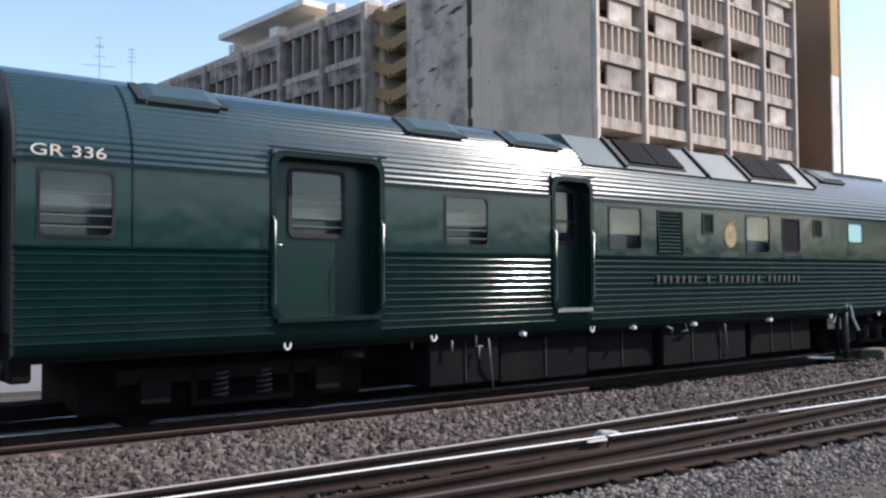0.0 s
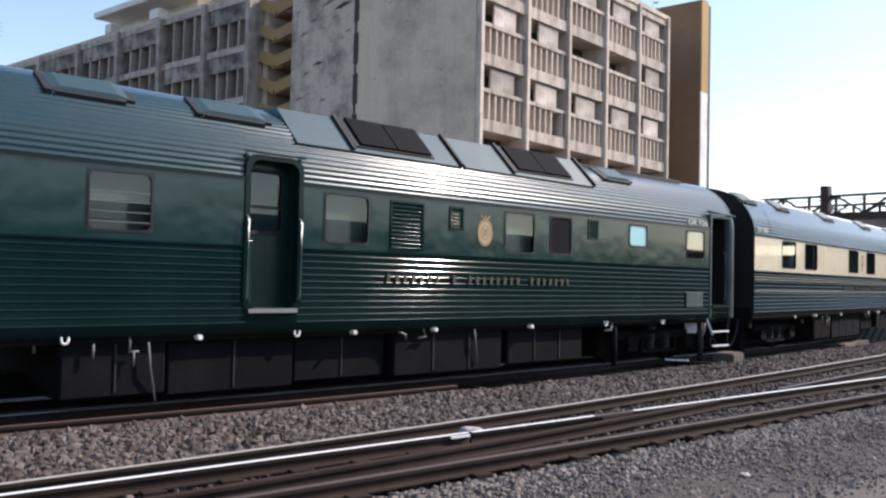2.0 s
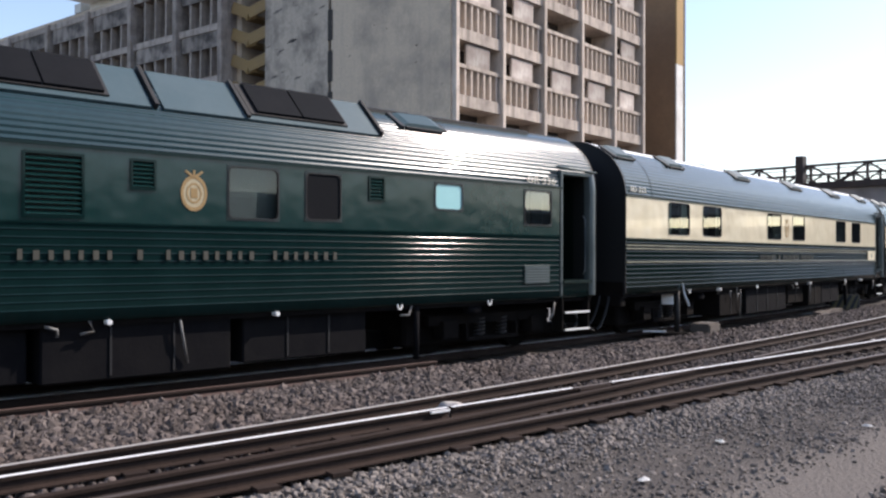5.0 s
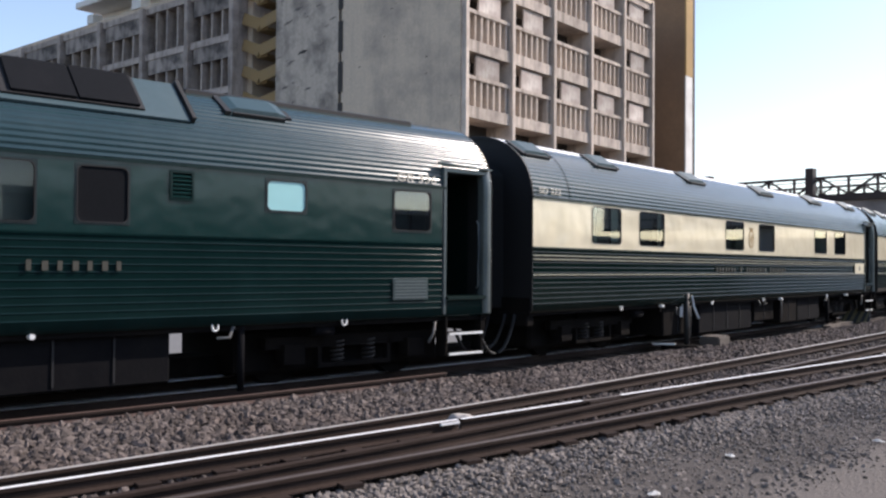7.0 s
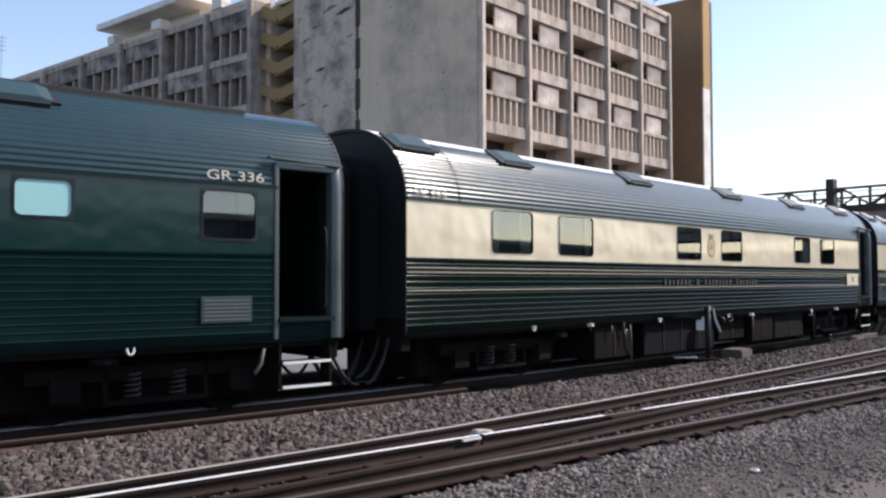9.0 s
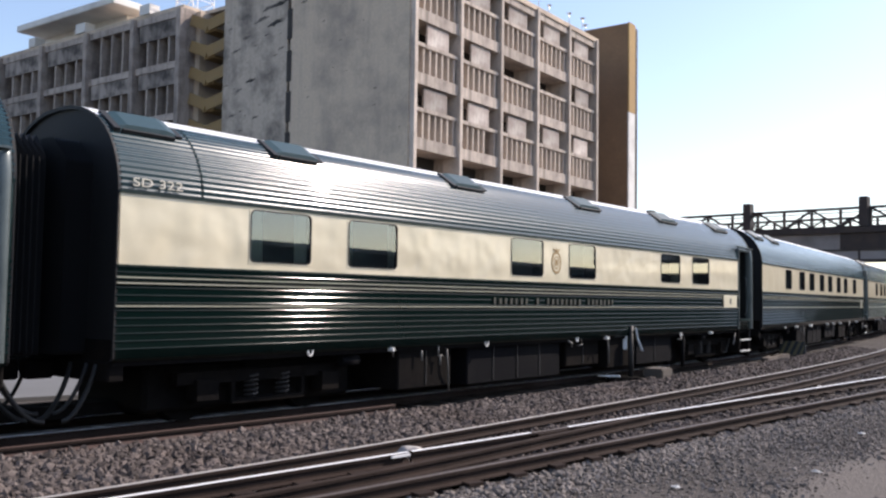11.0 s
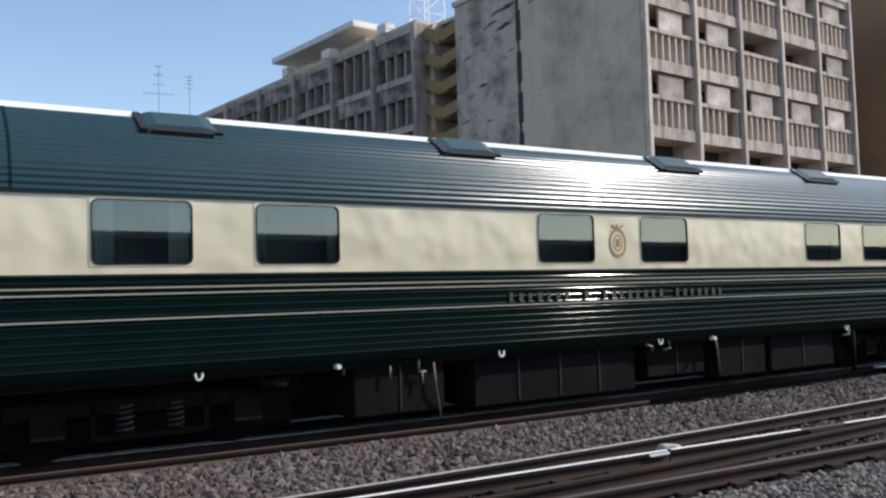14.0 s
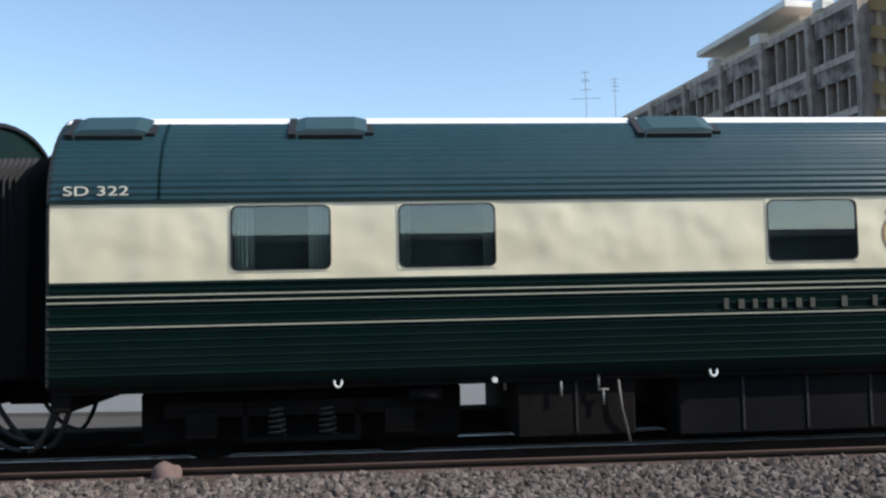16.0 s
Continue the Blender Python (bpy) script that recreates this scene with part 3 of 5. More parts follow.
def make_building():
    root = tagged(new("building"), "derelict grey concrete office block with louvred balconies", "building")
    root.matrix_basis = BLD
    memo = {}
    # solid core behind the balconies, near-black to hold their shade; blank side wall
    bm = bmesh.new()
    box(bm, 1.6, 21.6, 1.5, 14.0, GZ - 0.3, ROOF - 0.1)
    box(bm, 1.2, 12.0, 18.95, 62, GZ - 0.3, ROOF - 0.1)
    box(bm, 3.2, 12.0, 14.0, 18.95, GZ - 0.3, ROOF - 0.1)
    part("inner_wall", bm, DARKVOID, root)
    bm = bmesh.new()
    box(bm, 0, 0.45, 0.0, 8.85, GZ - 0.3, ROOF + 0.3)
    part("side_wall", bm, CONCRETE, root, "blank rendered side wall with peeling paint")
    part("side_wall", box(bmesh.new(), 0.05, 0.45, 9.15, 14.8, GZ - 0.3, ROOF + 0.1), PEELWALL, root, "heavily peeling and blackened side wall")
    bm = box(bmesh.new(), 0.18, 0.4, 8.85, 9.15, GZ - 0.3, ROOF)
    part("wall_joint", bm, PEELSHADE, root)
    # Slits are dark plates; the shade inside is put into their colour.
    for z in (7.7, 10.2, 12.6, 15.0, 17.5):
        shared(memo, "slit", lambda: box(bmesh.new(), -0.02, 0.03, 8.72, 9.12, -0.9, 0.9), PEELSHADE, root, pose(0, 0, z), "slit_opening")
    # peeled patches with ragged outlines
    rng = random.Random(3)
    spots = [(10.2, 17.8, 0.9), (11.4, 18.2, 0.7), (12.7, 17.3, 0.5), (13.6, 16.6, 0.45), (12.2, 14.6, 0.5), (13.4, 14.1, 0.4), (10.6, 14.8, 0.25), (11.8, 12.3, 0.4), (9.9, 18.9, 0.8), (9.6, 16.2, 0.35), (13.9, 12.6, 0.4), (2.35, 11.95, 0.16), (7.8, 18.6, 0.3), (6.2, 17.2, 0.18), (10.8, 18.8, 0.6), (12.9, 18.6, 0.5)]
    for i in range(44):
        u, w = rng.random(), rng.random()
        spots.append((9.4 + 5.2 * u, 9.5 + 10 * w, 0.06 + 0.2 * rng.random() ** 2) if i < 30 else (0.4 + 8 * u, 10 + 9.5 * w, 0.04 + 0.12 * rng.random() ** 2))
    for k, (y, z, r) in enumerate(spots):
        bm = bmesh.new()
        vs = []
        for i in range(18):
            a = 2 * math.pi * i / 18
            rr = r * (0.3 + rng.random() * 0.55)
            along, up = rr * math.cos(a) * 1.35, rr * math.sin(a) * 0.3
            vs.append(bm.verts.new((0.046 if y > 9.15 else -0.004, y + along, z + up - along * 0.18)))
        bm.faces.new(vs)
        part("peeled_patch", bm, PEEL if k % 4 else PEELSHADE, root)
    # near facade: columns, floor bands, balusters, screens
    for x in COLS_A:
        shared(memo, "col_a", lambda: bevelled(-0.14, 0.14, -0.3, 1.6, GZ - 0.3, ROOF + 0.15, 0.02, 1), CONCRETE2, root, pose(x, 0, 0), "column")
    for b, (x0, x1) in enumerate(zip(COLS_A, COLS_A[1:])):
        w = x1 - x0 - 0.28
        for k, z in enumerate(FLOORS):
            if z < 5:
                continue
            shared(memo, ("band", b), lambda: box(bmesh.new(), 0, w, -0.12, 1.55, 0, 0.62), CONCRETE2, root, pose(x0 + 0.14, 0, z), "floor_band")
            if z > 19 or z < 9:
                continue
            top = z + 2.05
            shared(memo, ("sill", b), lambda: box(bmesh.new(), 0, w, -0.1, 0.25, 0, 0.2), CONCRETE2, root, pose(x0 + 0.14, 0, top), "balustrade_rail")
            for i in range(7):
                if rng.random() < 0.04:
                    continue
                shared(memo, "fin", lambda: box(bmesh.new(), -0.06, 0.06, -0.04, 0.3, 0, 1.44), CONCRETE2, root, pose(x0 + 0.14 + w * (i + 0.5) / 7, 0, z + 0.615), "baluster")
            if (b, k) in ((2, 4), (3, 4), (2, 3)) and b != 2 or (b, k) == (2, 4):
                continue
            a0, a1 = (0.24, 0.78) if k % 2 else (0.3, 0.8)
            shared(memo, ("screen", b, k % 2), lambda: box(bmesh.new(), w * a0, w * a1, 0.0, 0.12, -0.15, 1.22), SCREEN, root, pose(x0 + 0.14, 0, top + 0.12), "screen_panel")
    # Plates coloured as the shade in openings behind the balconies.
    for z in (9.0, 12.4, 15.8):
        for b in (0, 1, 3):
            shared(memo, ("gap", b), lambda: box(bmesh.new(), 0.3, 1.0, 1.3, 1.49, 0.1, 1.0), PEELSHADE, root, pose(COLS_A[b] + 0.1, 0, z + 2.6), "dark_opening")
    bm = bmesh.new()
    box(bm, -0.1, 21.8, -0.2, 14.9, ROOF, ROOF + 0.3)
    box(bm, -0.1, 12.3, 18.7, 62.4, ROOF, ROOF + 0.25)
    box(bm, 1.6, 12.3, 14.9, 18.7, ROOF, ROOF + 0.25)
    part("roof", bm, CONCRETE, root)
    # long wing: deep egg-crate balconies
    for y in COLS_B:
        shared(memo, "col_b", lambda: bevelled(-0.35, 1.25, -0.22, 0.22, GZ - 0.3, ROOF + 0.05, 0.02, 1), WINGCON, root, pose(0, y, 0), "column")
    for b, (y0, y1) in enumerate(zip(COLS_B, COLS_B[1:])):
        w = y1 - y0 - 0.44
        for k, z in enumerate(FLOORS):
            if z < 5:
                continue
            shared(memo, ("wband", b), lambda: box(bmesh.new(), -0.1, 1.2, 0, w, 0, 0.45), WINGCON, root, pose(0, y0 + 0.22, z), "floor_band")
            if z > 19:
                continue
            up = rng.random()
            for i in range(1, 4):
                shared(memo, "crate", lambda: box(bmesh.new(), 0.0, 1.18, -0.07, 0.07, 0, 3.0), WINGCON, root, pose(0, y0 + 0.22 + w * i / 4, z + 0.44), "divider")
            if up < 0.75:
                h = 1.25 if k % 2 else 1.05
                shared(memo, ("wscreen", b, k % 2), lambda: box(bmesh.new(), -0.04, 0.05, w * 0.06, w * 0.94, 0, h), WINGSCREEN, root, pose(0, y0 + 0.22, z + 3.44 - h), "screen_panel")
    # stair well with zig-zag flights
    for k in range(10):
        z = 3.0 + 1.72 * k
        bm = bmesh.new()
        beam(bm, (0.5, 18.6, z + 1.05), (0.5, 16.9, z + 0.4), 0.16, 0.75)
        beam(bm, (0.5, 16.9, z + 0.4), (0.5, 14.9, z + 0.75), 0.16, 0.75)
        box(bm, 0.58, 2.4, 16.3, 17.4, z + 0.0, z + 0.16)
        box(bm, 0.58, 2.4, 14.85, 15.4, z + 0.5, z + 0.66)
        part("stair_flight", bm, YELLOW, root, "faded yellow zig-zag stair parapet")
    bm = bmesh.new()
    box(bm, 0.9, 3.2, 18.2, 18.9, GZ - 0.3, ROOF)
    part("stair_wall", bm, CONCRETE, root)
    # penthouse with an overhanging slab
    bm = bevelled(-0.6, 9.0, 25.8, 38.5, ROOF + 1.55, ROOF + 2.05, 0.05, 1)
    part("roof_slab", bm, PALE, root, "pale overhanging flat roof slab")
    part("penthouse", box(bmesh.new(), 1.6, 8, 27.4, 38.6, ROOF + 0.26, ROOF + 1.56), PALE, root)
    for y0, y1 in ((22.2, 23.3), (29.8, 31.0), (36.5, 37.4)):
        part("parapet_block", box(bmesh.new(), -0.2, 0.6, y0, y1, ROOF + 0.26, ROOF + 0.95), PALE, root)
    return root


make_building()


def make_lattice_mast(x, y, z0, height, half, name="lattice_mast", label="thin white lattice mast on the roof"):
    root = tagged(new(name), label, "mast")
    root.matrix_basis = BLD @ pose(x, y, z0)
    bm = bmesh.new()
    cs = [(-half, -half), (half, -half), (half, half), (-half, half)]
    for a in cs:
        beam(bm, (*a, 0), (*a, height), 0.06)
    part("leg", bm, WHITEPAINT, root)
    bm = bmesh.new()
    n = int(height / (2 * half)) + 1
    for i in range(n):
        za, zb = height * i / n, height * (i + 1) / n
        for (a, b) in zip(cs, cs[1:] + cs[:1]):
            beam(bm, (*a, za), (*b, zb), 0.04)
            beam(bm, (*a, zb), (*b, zb), 0.04)
    part("bracing", bm, WHITEPAINT, root)


make_lattice_mast(3.0, 21.5, ROOF + 0.2, 9.0, 0.9)


def make_roof_rod(x, height, lean):
    root = tagged(new("roof_rod"), "thin leaning rod with a faded yellow top on the parapet", "rod", "rods on the parapet")
    root.matrix_basis = BLD @ pose(x, 0.4, ROOF + 0.29, 0, lean, 0)
    part("pole", tube(bmesh.new(), [(0, 0, 0), (0.02, 0, height * 0.6), (0.08, 0, height)], 0.03, 6), STEEL, root)
    bm = bmesh.new()
    for k in range(5):
        a = k * 1.26
        tube(bm, [(0.07, 0, height - 0.1), (0.07 + 0.1 * math.cos(a), 0.1 * math.sin(a), height + 0.05), (0.07 + 0.18 * math.cos(a), 0.18 * math.sin(a), height)], 0.03, 5)
    part("top", bm, YELLOW, root)


for rod_x, rod_h, rod_lean in ((10.6, 1.6, 3), (14.2, 1.2, -5), (15.4, 0.9, 8), (18.4, 1.1, -3), (20.3, 1.3, 4), (20.9, 0.9, -8)):
    make_roof_rod(rod_x, rod_h, rod_lean)


def make_tower():
    root = tagged(new("tower"), "tall ochre-painted stair tower beside the office block", "tower")
    root.matrix_basis = BLD
    # The side wall's shade is put into its darker, browner render colour.
    part("side_wall", box(bmesh.new(), 27.3, 28.8, 0.02, 16, GZ - 0.3, 23.2), surface("shaded_ochre_render", (0.25, 0.15, 0.085), 0.88, vary=0.15, scale=0.5, dirt=(0.16, 0.1, 0.06), dirt_amount=0.4, dirt_scale=0.15), root)
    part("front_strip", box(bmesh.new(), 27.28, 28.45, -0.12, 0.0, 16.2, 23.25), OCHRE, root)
    part("lower_strip", box(bmesh.new(), 27.28, 28.45, -0.1, 0.0, GZ - 0.3, 16.2), PALE, root)
    part("downpipe", box(bmesh.new(), 28.47, 28.85, -0.12, 0.1, GZ - 0.3, 23.0), BRIDGESTEEL, root)


make_tower()


def make_aerial(x, y, top, arms):
    root = tagged(new("aerial"), "thin grey television aerial mast far behind", "aerial")
    root.matrix_basis = pose(x, y, GZ)
    part("mast", rod(bmesh.new(), (0, 0, 0), (0, 0, top), 0.022, 6), STEEL, root)
    bm = bmesh.new()
    for z, w in arms:
        rod(bm, (-w, 0, z), (w, 0, z), 0.02, 5)
    for z in (top - 0.1, top - 0.6):
        rod(bm, (-0.25, 0, z), (0.25, 0, z), 0.02, 5)
    part("crossbar", bm, STEEL, root)


make_aerial(5.6, 60, 17.5, [(15.6, 1.0), (16.2, 0.35), (16.8, 0.3)])
make_aerial(7.55, 60, 16.95, [(16.05, 0.25), (16.6, 0.2)])


# ---- road bridge over the line, with trussed side railings
def make_bridge():
    root = tagged(new("bridge"), "dark steel road bridge with trussed railings over the tracks", "bridge")
    a, b = Vector((77.7, -8, 0)), Vector((66.3, 82, 0))
    d = (b - a).normalized()
    yaw = math.degrees(math.atan2(d.y, d.x))
    root.matrix_basis = pose(a.x, a.y, 0, 0, 0, yaw) @ Matrix.Diagonal((1, -1, 1, 1))
    n = (b - a).length
    part("lower_girder", box(bmesh.new(), 0, n, -0.06, 0.5, 5.3, 6.0), BRIDGECON, root)
    part("girder", box(bmesh.new(), 0, n, 0, 0.5, 6.14, 7.5), BRIDGECON, root)
    part("deck", box(bmesh.new(), -1, n + 1, -0.35, 10, 7.5, 7.95), BRIDGESTEEL, root)
    part("soffit", box(bmesh.new(), 0, n, 0.55, 9.6, 6.6, 7.45), BRIDGESTEEL, root)
    part("flange", box(bmesh.new(), 0, n, -0.2, 0.7, 5.05, 5.29), BRIDGESTEEL, root)
    part("ledge", box(bmesh.new(), 0, n, -0.14, 0.5, 6.01, 6.13), BRIDGESTEEL, root)
    for x in range(2, int(n), 3):
        part("bracket", box(bmesh.new(), x, x + 0.16, -0.13, -0.07, 5.32, 5.98), BRIDGESTEEL, root)
    for x in range(6, int(n), 12):
        part("stiffener", box(bmesh.new(), x, x + 3.6, -0.12, -0.01, 6.16, 7.48), BRIDGESTEEL, root)
    for y in (0.1, 9.0):
        bm = bmesh.new()
        box(bm, 0, n, y - 0.08, y + 0.08, 9.46, 9.68)
        box(bm, 0, n, y - 0.08, y + 0.08, 7.96, 8.1)
        part("railing_chord", bm, BRIDGESTEEL, root)
        x, k = 0.0, 0
        while x < n - 2.4:
            bm = bmesh.new()
            beam(bm, (x, y, 8.05), (x, y, 9.55), 0.2)
            falls = x > 36 if 13 < x < 43 else k % 2
            beam(bm, (x + (0 if falls else 2.4), y, 8.05), (x + (2.4 if falls else 0), y, 9.55), 0.17)
            if x > 43:
                beam(bm, (x + 1.2, y, 8.8), (x + (2.4 if falls else 0), y, 8.08), 0.12)
            box(bm, x, x + 2.4, y - 0.04, y + 0.04, 9.2, 9.27)
            part("railing_panel", bm, BRIDGESTEEL, root)
            x, k = x + 2.4, k + 1
    for x in (13.2, 43.3, 53.3, 63.3, 73.3):
        part("post", bevelled(x, x + 0.7, -0.4, 0.4, 7.97, 10.45, 0.05, 1), BRIDGESTEEL, root)
    for x in (14.0, 44.6, 62):
        part("pier", box(bmesh.new(), x, x + 1.3, 0.3, 1.7, GZ - 0.3, 5.1), BRIDGECON, root)


make_bridge()


# ---- far things seen under and beyond the bridge
def plain_block(name, label, x0, x1, y0, y1, h, yaw=17.0, at=(0, 0), material=FARWALL, rows=3, cols=6):
    root = tagged(new(name), label, "building")
    root.matrix_basis = pose(at[0], at[1], 0, 0, 0, yaw)
    part("wall", box(bmesh.new(), x0, x1, y0, y1, GZ - 0.3, h), material, root)
    part("roof", box(bmesh.new(), x0 - 0.3, x1 + 0.3, y0 - 0.3, y1 + 0.3, h, h + 0.4), BRIDGECON, root)
    memo = {}
    for r in range(rows):
        for c in range(cols):
            y = y0 + (y1 - y0) * (c + 0.3) / cols
            shared(memo, "w", lambda: box(bmesh.new(), -0.06, -0.01, 0, (y1 - y0) / cols * 0.45, 0, h / rows * 0.45), BRIDGESTEEL, root, pose(x0, y, h * (r + 0.35) / rows), "window")


plain_block("distant_building", "grey distant flat-roofed block beyond the bridge", 250, 265, 4.8, 10.2, 12.8, yaw=22, rows=3, cols=3)
plain_block("distant_building", "slate-grey distant tower block beyond the bridge", 250, 265, -0.4, 4.4, 14.0, yaw=22, material=SLATEGREY, rows=3, cols=3)
plain_block("distant_building", "pale distant warehouse beyond the bridge", 200, 220, -3.8, 3.1, 8.0, yaw=22, rows=1, cols=3)
# Unseen block added behind the viewpoint; it gives windows their dark lower reflection.
plain_block("yard_reflection_block", "long dark block across the yard, added unseen for window reflections", 0, 12, -34, 160, 5.7, yaw=-90 + 7, at=(10, -34), material=SLATEGREY, rows=1, cols=48)


def make_dark_shed():
    root = tagged(new("engine_shed"), "dark low engine shed with a sloping grey canopy under the bridge", "shed")
    root.matrix_basis = pose(71.5, 25.9, 0, 0, 0, 20)
    # Unseen low block added to darken the reflections in the coach windows.
    part("reflection_wall", box(bmesh.new(), 0.5, 40, -60, -14, GZ - 0.3, 4.3), SLATEGREY, root)
    part("wall", box(bmesh.new(), 0, 40, -14, -0.6, GZ - 0.3, 5.2), SHEDDARK, root)
    part("roof", box(bmesh.new(), -1.4, 41, -15, -0.2, 5.21, 5.5), BRIDGECON, root)
    bm = bmesh.new()
    section = ((0.3, 5.15), (1.9, 2.9), (1.7, 2.8), (-0.55, 3.1))
    a, b = ([bm.verts.new((x, y, z)) for y, z in section] for x in (0.0, 26.0))
    bm.faces.new(a[::-1])
    bm.faces.new(b)
    for q in range(4):
        bm.faces.new((a[q], a[(q + 1) % 4], b[(q + 1) % 4], b[q]))
    part("canopy", bm, surface("dusty_grey_sheeting", (0.13, 0.125, 0.125), 0.85, vary=0.2), root, "sloping pale grey canopy")


make_dark_shed()


def make_railcar():
    root = tagged(new("railcar"), "dark maroon railcar standing far off under the canopy", "railcar")
    root.matrix_basis = pose(112.5, 41.2, 0, 0, 0, 19)
    maroon = surface("dull_maroon_paint", (0.11, 0.025, 0.03), 0.5, vary=0.2)
    part("body", bevelled(0, 14, -1.3, 1.3, 0.5, 2.9, 0.15, 2), maroon, root)
    part("roof", bevelled(0.1, 13.9, -1.25, 1.25, 2.88, 3.4, 0.22, 2), SHEDDARK, root)
    part("windscreen", box(bmesh.new(), -0.03, -0.004, -1.0, 1.0, 1.9, 2.6), BLACKPAINT, root)
    part("underframe", box(bmesh.new(), 0.4, 13.6, -1.0, 1.0, -0.12, 0.5), UNDER, root)


make_railcar()


def make_loading_ramp():
    root = tagged(new("loading_ramp"), "low white-painted concrete loading ramp beside the siding", "ramp")
    root.matrix_basis = pose(47.7, 16.1, GZ - 0.02, 0, 0, -62)
    bm = bmesh.new()
    plate(bm, [(0, 0), (9, 0), (9, 1.3), (0.9, 1.3)], 0, 7)
    bmesh.ops.recalc_face_normals(bm, faces=bm.faces[:])
    part("body", bm, WHITEPAINT, root)
    part("coping", bevelled(0.85, 9.1, -0.06, 7.06, 1.3, 1.42, 0.02, 1), PALE, root)


make_loading_ramp()


# ---- trackside things
def make_switch_stand():
    root = tagged(new("switch_stand"), "dark point lever stand with white plates beside the train", "switch stand")
    root.matrix_basis = pose(15.15, 12.5, GZ, 0, 0, -40)
    part("post", rod(bmesh.new(), (0, 0, 0), (0, 0, 1.25), 0.06), BLACKPAINT, root)
    part("white_plate", bevelled(-0.33, -0.08, -0.03, 0.0, 0.74, 1.1, 0.01, 1), WHITEPAINT, root)
    bm = bmesh.new()
    beam(bm, (0.1, -0.03, 1.2), (0.14, -0.03, 0.98), 0.12, 0.03)
    beam(bm, (0.13, -0.03, 1.0), (0.24, -0.03, 0.72), 0.13, 0.03)
    part("lever_blade", bm, WHITEPAINT, root)
    part("base", bevelled(-0.5, 0.45, -0.25, 0.25, 0.0, 0.16, 0.02, 1), UNDER, root)
    part("tie_plate", bevelled(-0.75, -0.28, -0.3, -0.14, 0.17, 0.2, 0.005, 1), WHITEPAINT, root)
    part("pull_rod", rod(bmesh.new(), (0, 0.2, 0.1), (0.4, 1.6, 0.1), 0.02), RUST, root)


make_switch_stand()
block = part("concrete_block", bevelled(-0.42, 0.3, -0.22, 0.22, 0, 0.34, 0.03, 2), surface("stained_block_concrete", (0.085, 0.07, 0.058), 0.9, vary=0.2, dirt=(0.06, 0.05, 0.04), dirt_amount=0.5, bump=0.01, bump_scale=20))
block.matrix_basis = pose(15.85, 12.3, GZ, 0, 0, 20)
tagged(block, "stained concrete cable block at the foot of the lever stand", "block")


def striped_board(x, y, yaw, tilt):
    root = tagged(new("warning_board"), "low black and yellow striped warning board on the ballast", "warning board")
    root.matrix_basis = pose(x, y, GZ, 0, 0, yaw) @ pose(0, 0, 0.04, tilt, 0, 0)
    part("board", bevelled(-0.42, 0.42, -0.05, 0.05, 0.0, 0.5, 0.01, 1), BLACKPAINT, root)
    for i in range(4):
        bm = bmesh.new()
        x0 = -0.42 + i * 0.21
        vs = [bm.verts.new((u, -0.054, w)) for u, w in ((x0, 0.01), (x0 + 0.1, 0.01), (min(x0 + 0.31, 0.42), 0.49), (min(x0 + 0.21, 0.4), 0.49))]
        bm.faces.new(vs)
        part("stripe", bm, WARNYELLOW, root)
    bm = bmesh.new()
    beam(bm, (-0.3, 0.05, 0.3), (-0.3, 0.4, 0.0), 0.06)
    beam(bm, (0.3, 0.05, 0.3), (0.3, 0.4, 0.0), 0.06)
    part("strut", bm, BLACKPAINT, root)


striped_board(27.6, 15.95, -62, -18)
striped_board(39.3, 14.35, -62, -18)
for x, y, w in ((25.2, 15.3, 22), (26.3, 15.7, 14), (36.3, 13.0, 5)):
    ob = part("old_sleeper", bevelled(-0.95, 0.95, -0.11, 0.11, 0, 0.13, 0.012, 1), TIMBER)
    ob.matrix_basis = pose(x, y, GZ - 0.005, 0, 0, w)
    tagged(ob, "old timber sleeper lying on the ballast", "sleeper", "old sleepers")


def lump(name, x, y, size, material, label, seed, flat=0.6):
    rng = random.Random(seed)
    bm = bmesh.new()
    bmesh.ops.create_icosphere(bm, subdivisions=3, radius=size)
    for v in bm.verts:
        v.co *= 1 + 0.35 * noise.noise(v.co * (1.4 / size) + Vector((seed, 0, 0)))
        v.co.z *= flat
    for f in bm.faces:
        f.smooth = True
    ob = part(name, bm, material)
    ob.matrix_basis = pose(x, y, GZ + size * flat * 0.6, 0, 0, rng.uniform(0, 360))
    return tagged(ob, label, name.replace("_", " "))


BIGSTONE = surface("pale_stone", (0.4, 0.36, 0.33), 0.9, vary=0.2, bump=0.01, bump_scale=15)
lump("rock", 5.93, 8.02, 0.15, BIGSTONE, "pale stone lying between the rails", 2)
REDSTONE = surface("reddish_stone", (0.13, 0.083, 0.074), 0.9, vary=0.2, bump=0.01, bump_scale=15)
lump("rock", -3.62, 9.05, 0.16, REDSTONE, "reddish upright stone on the ballast", 4, 1.1)
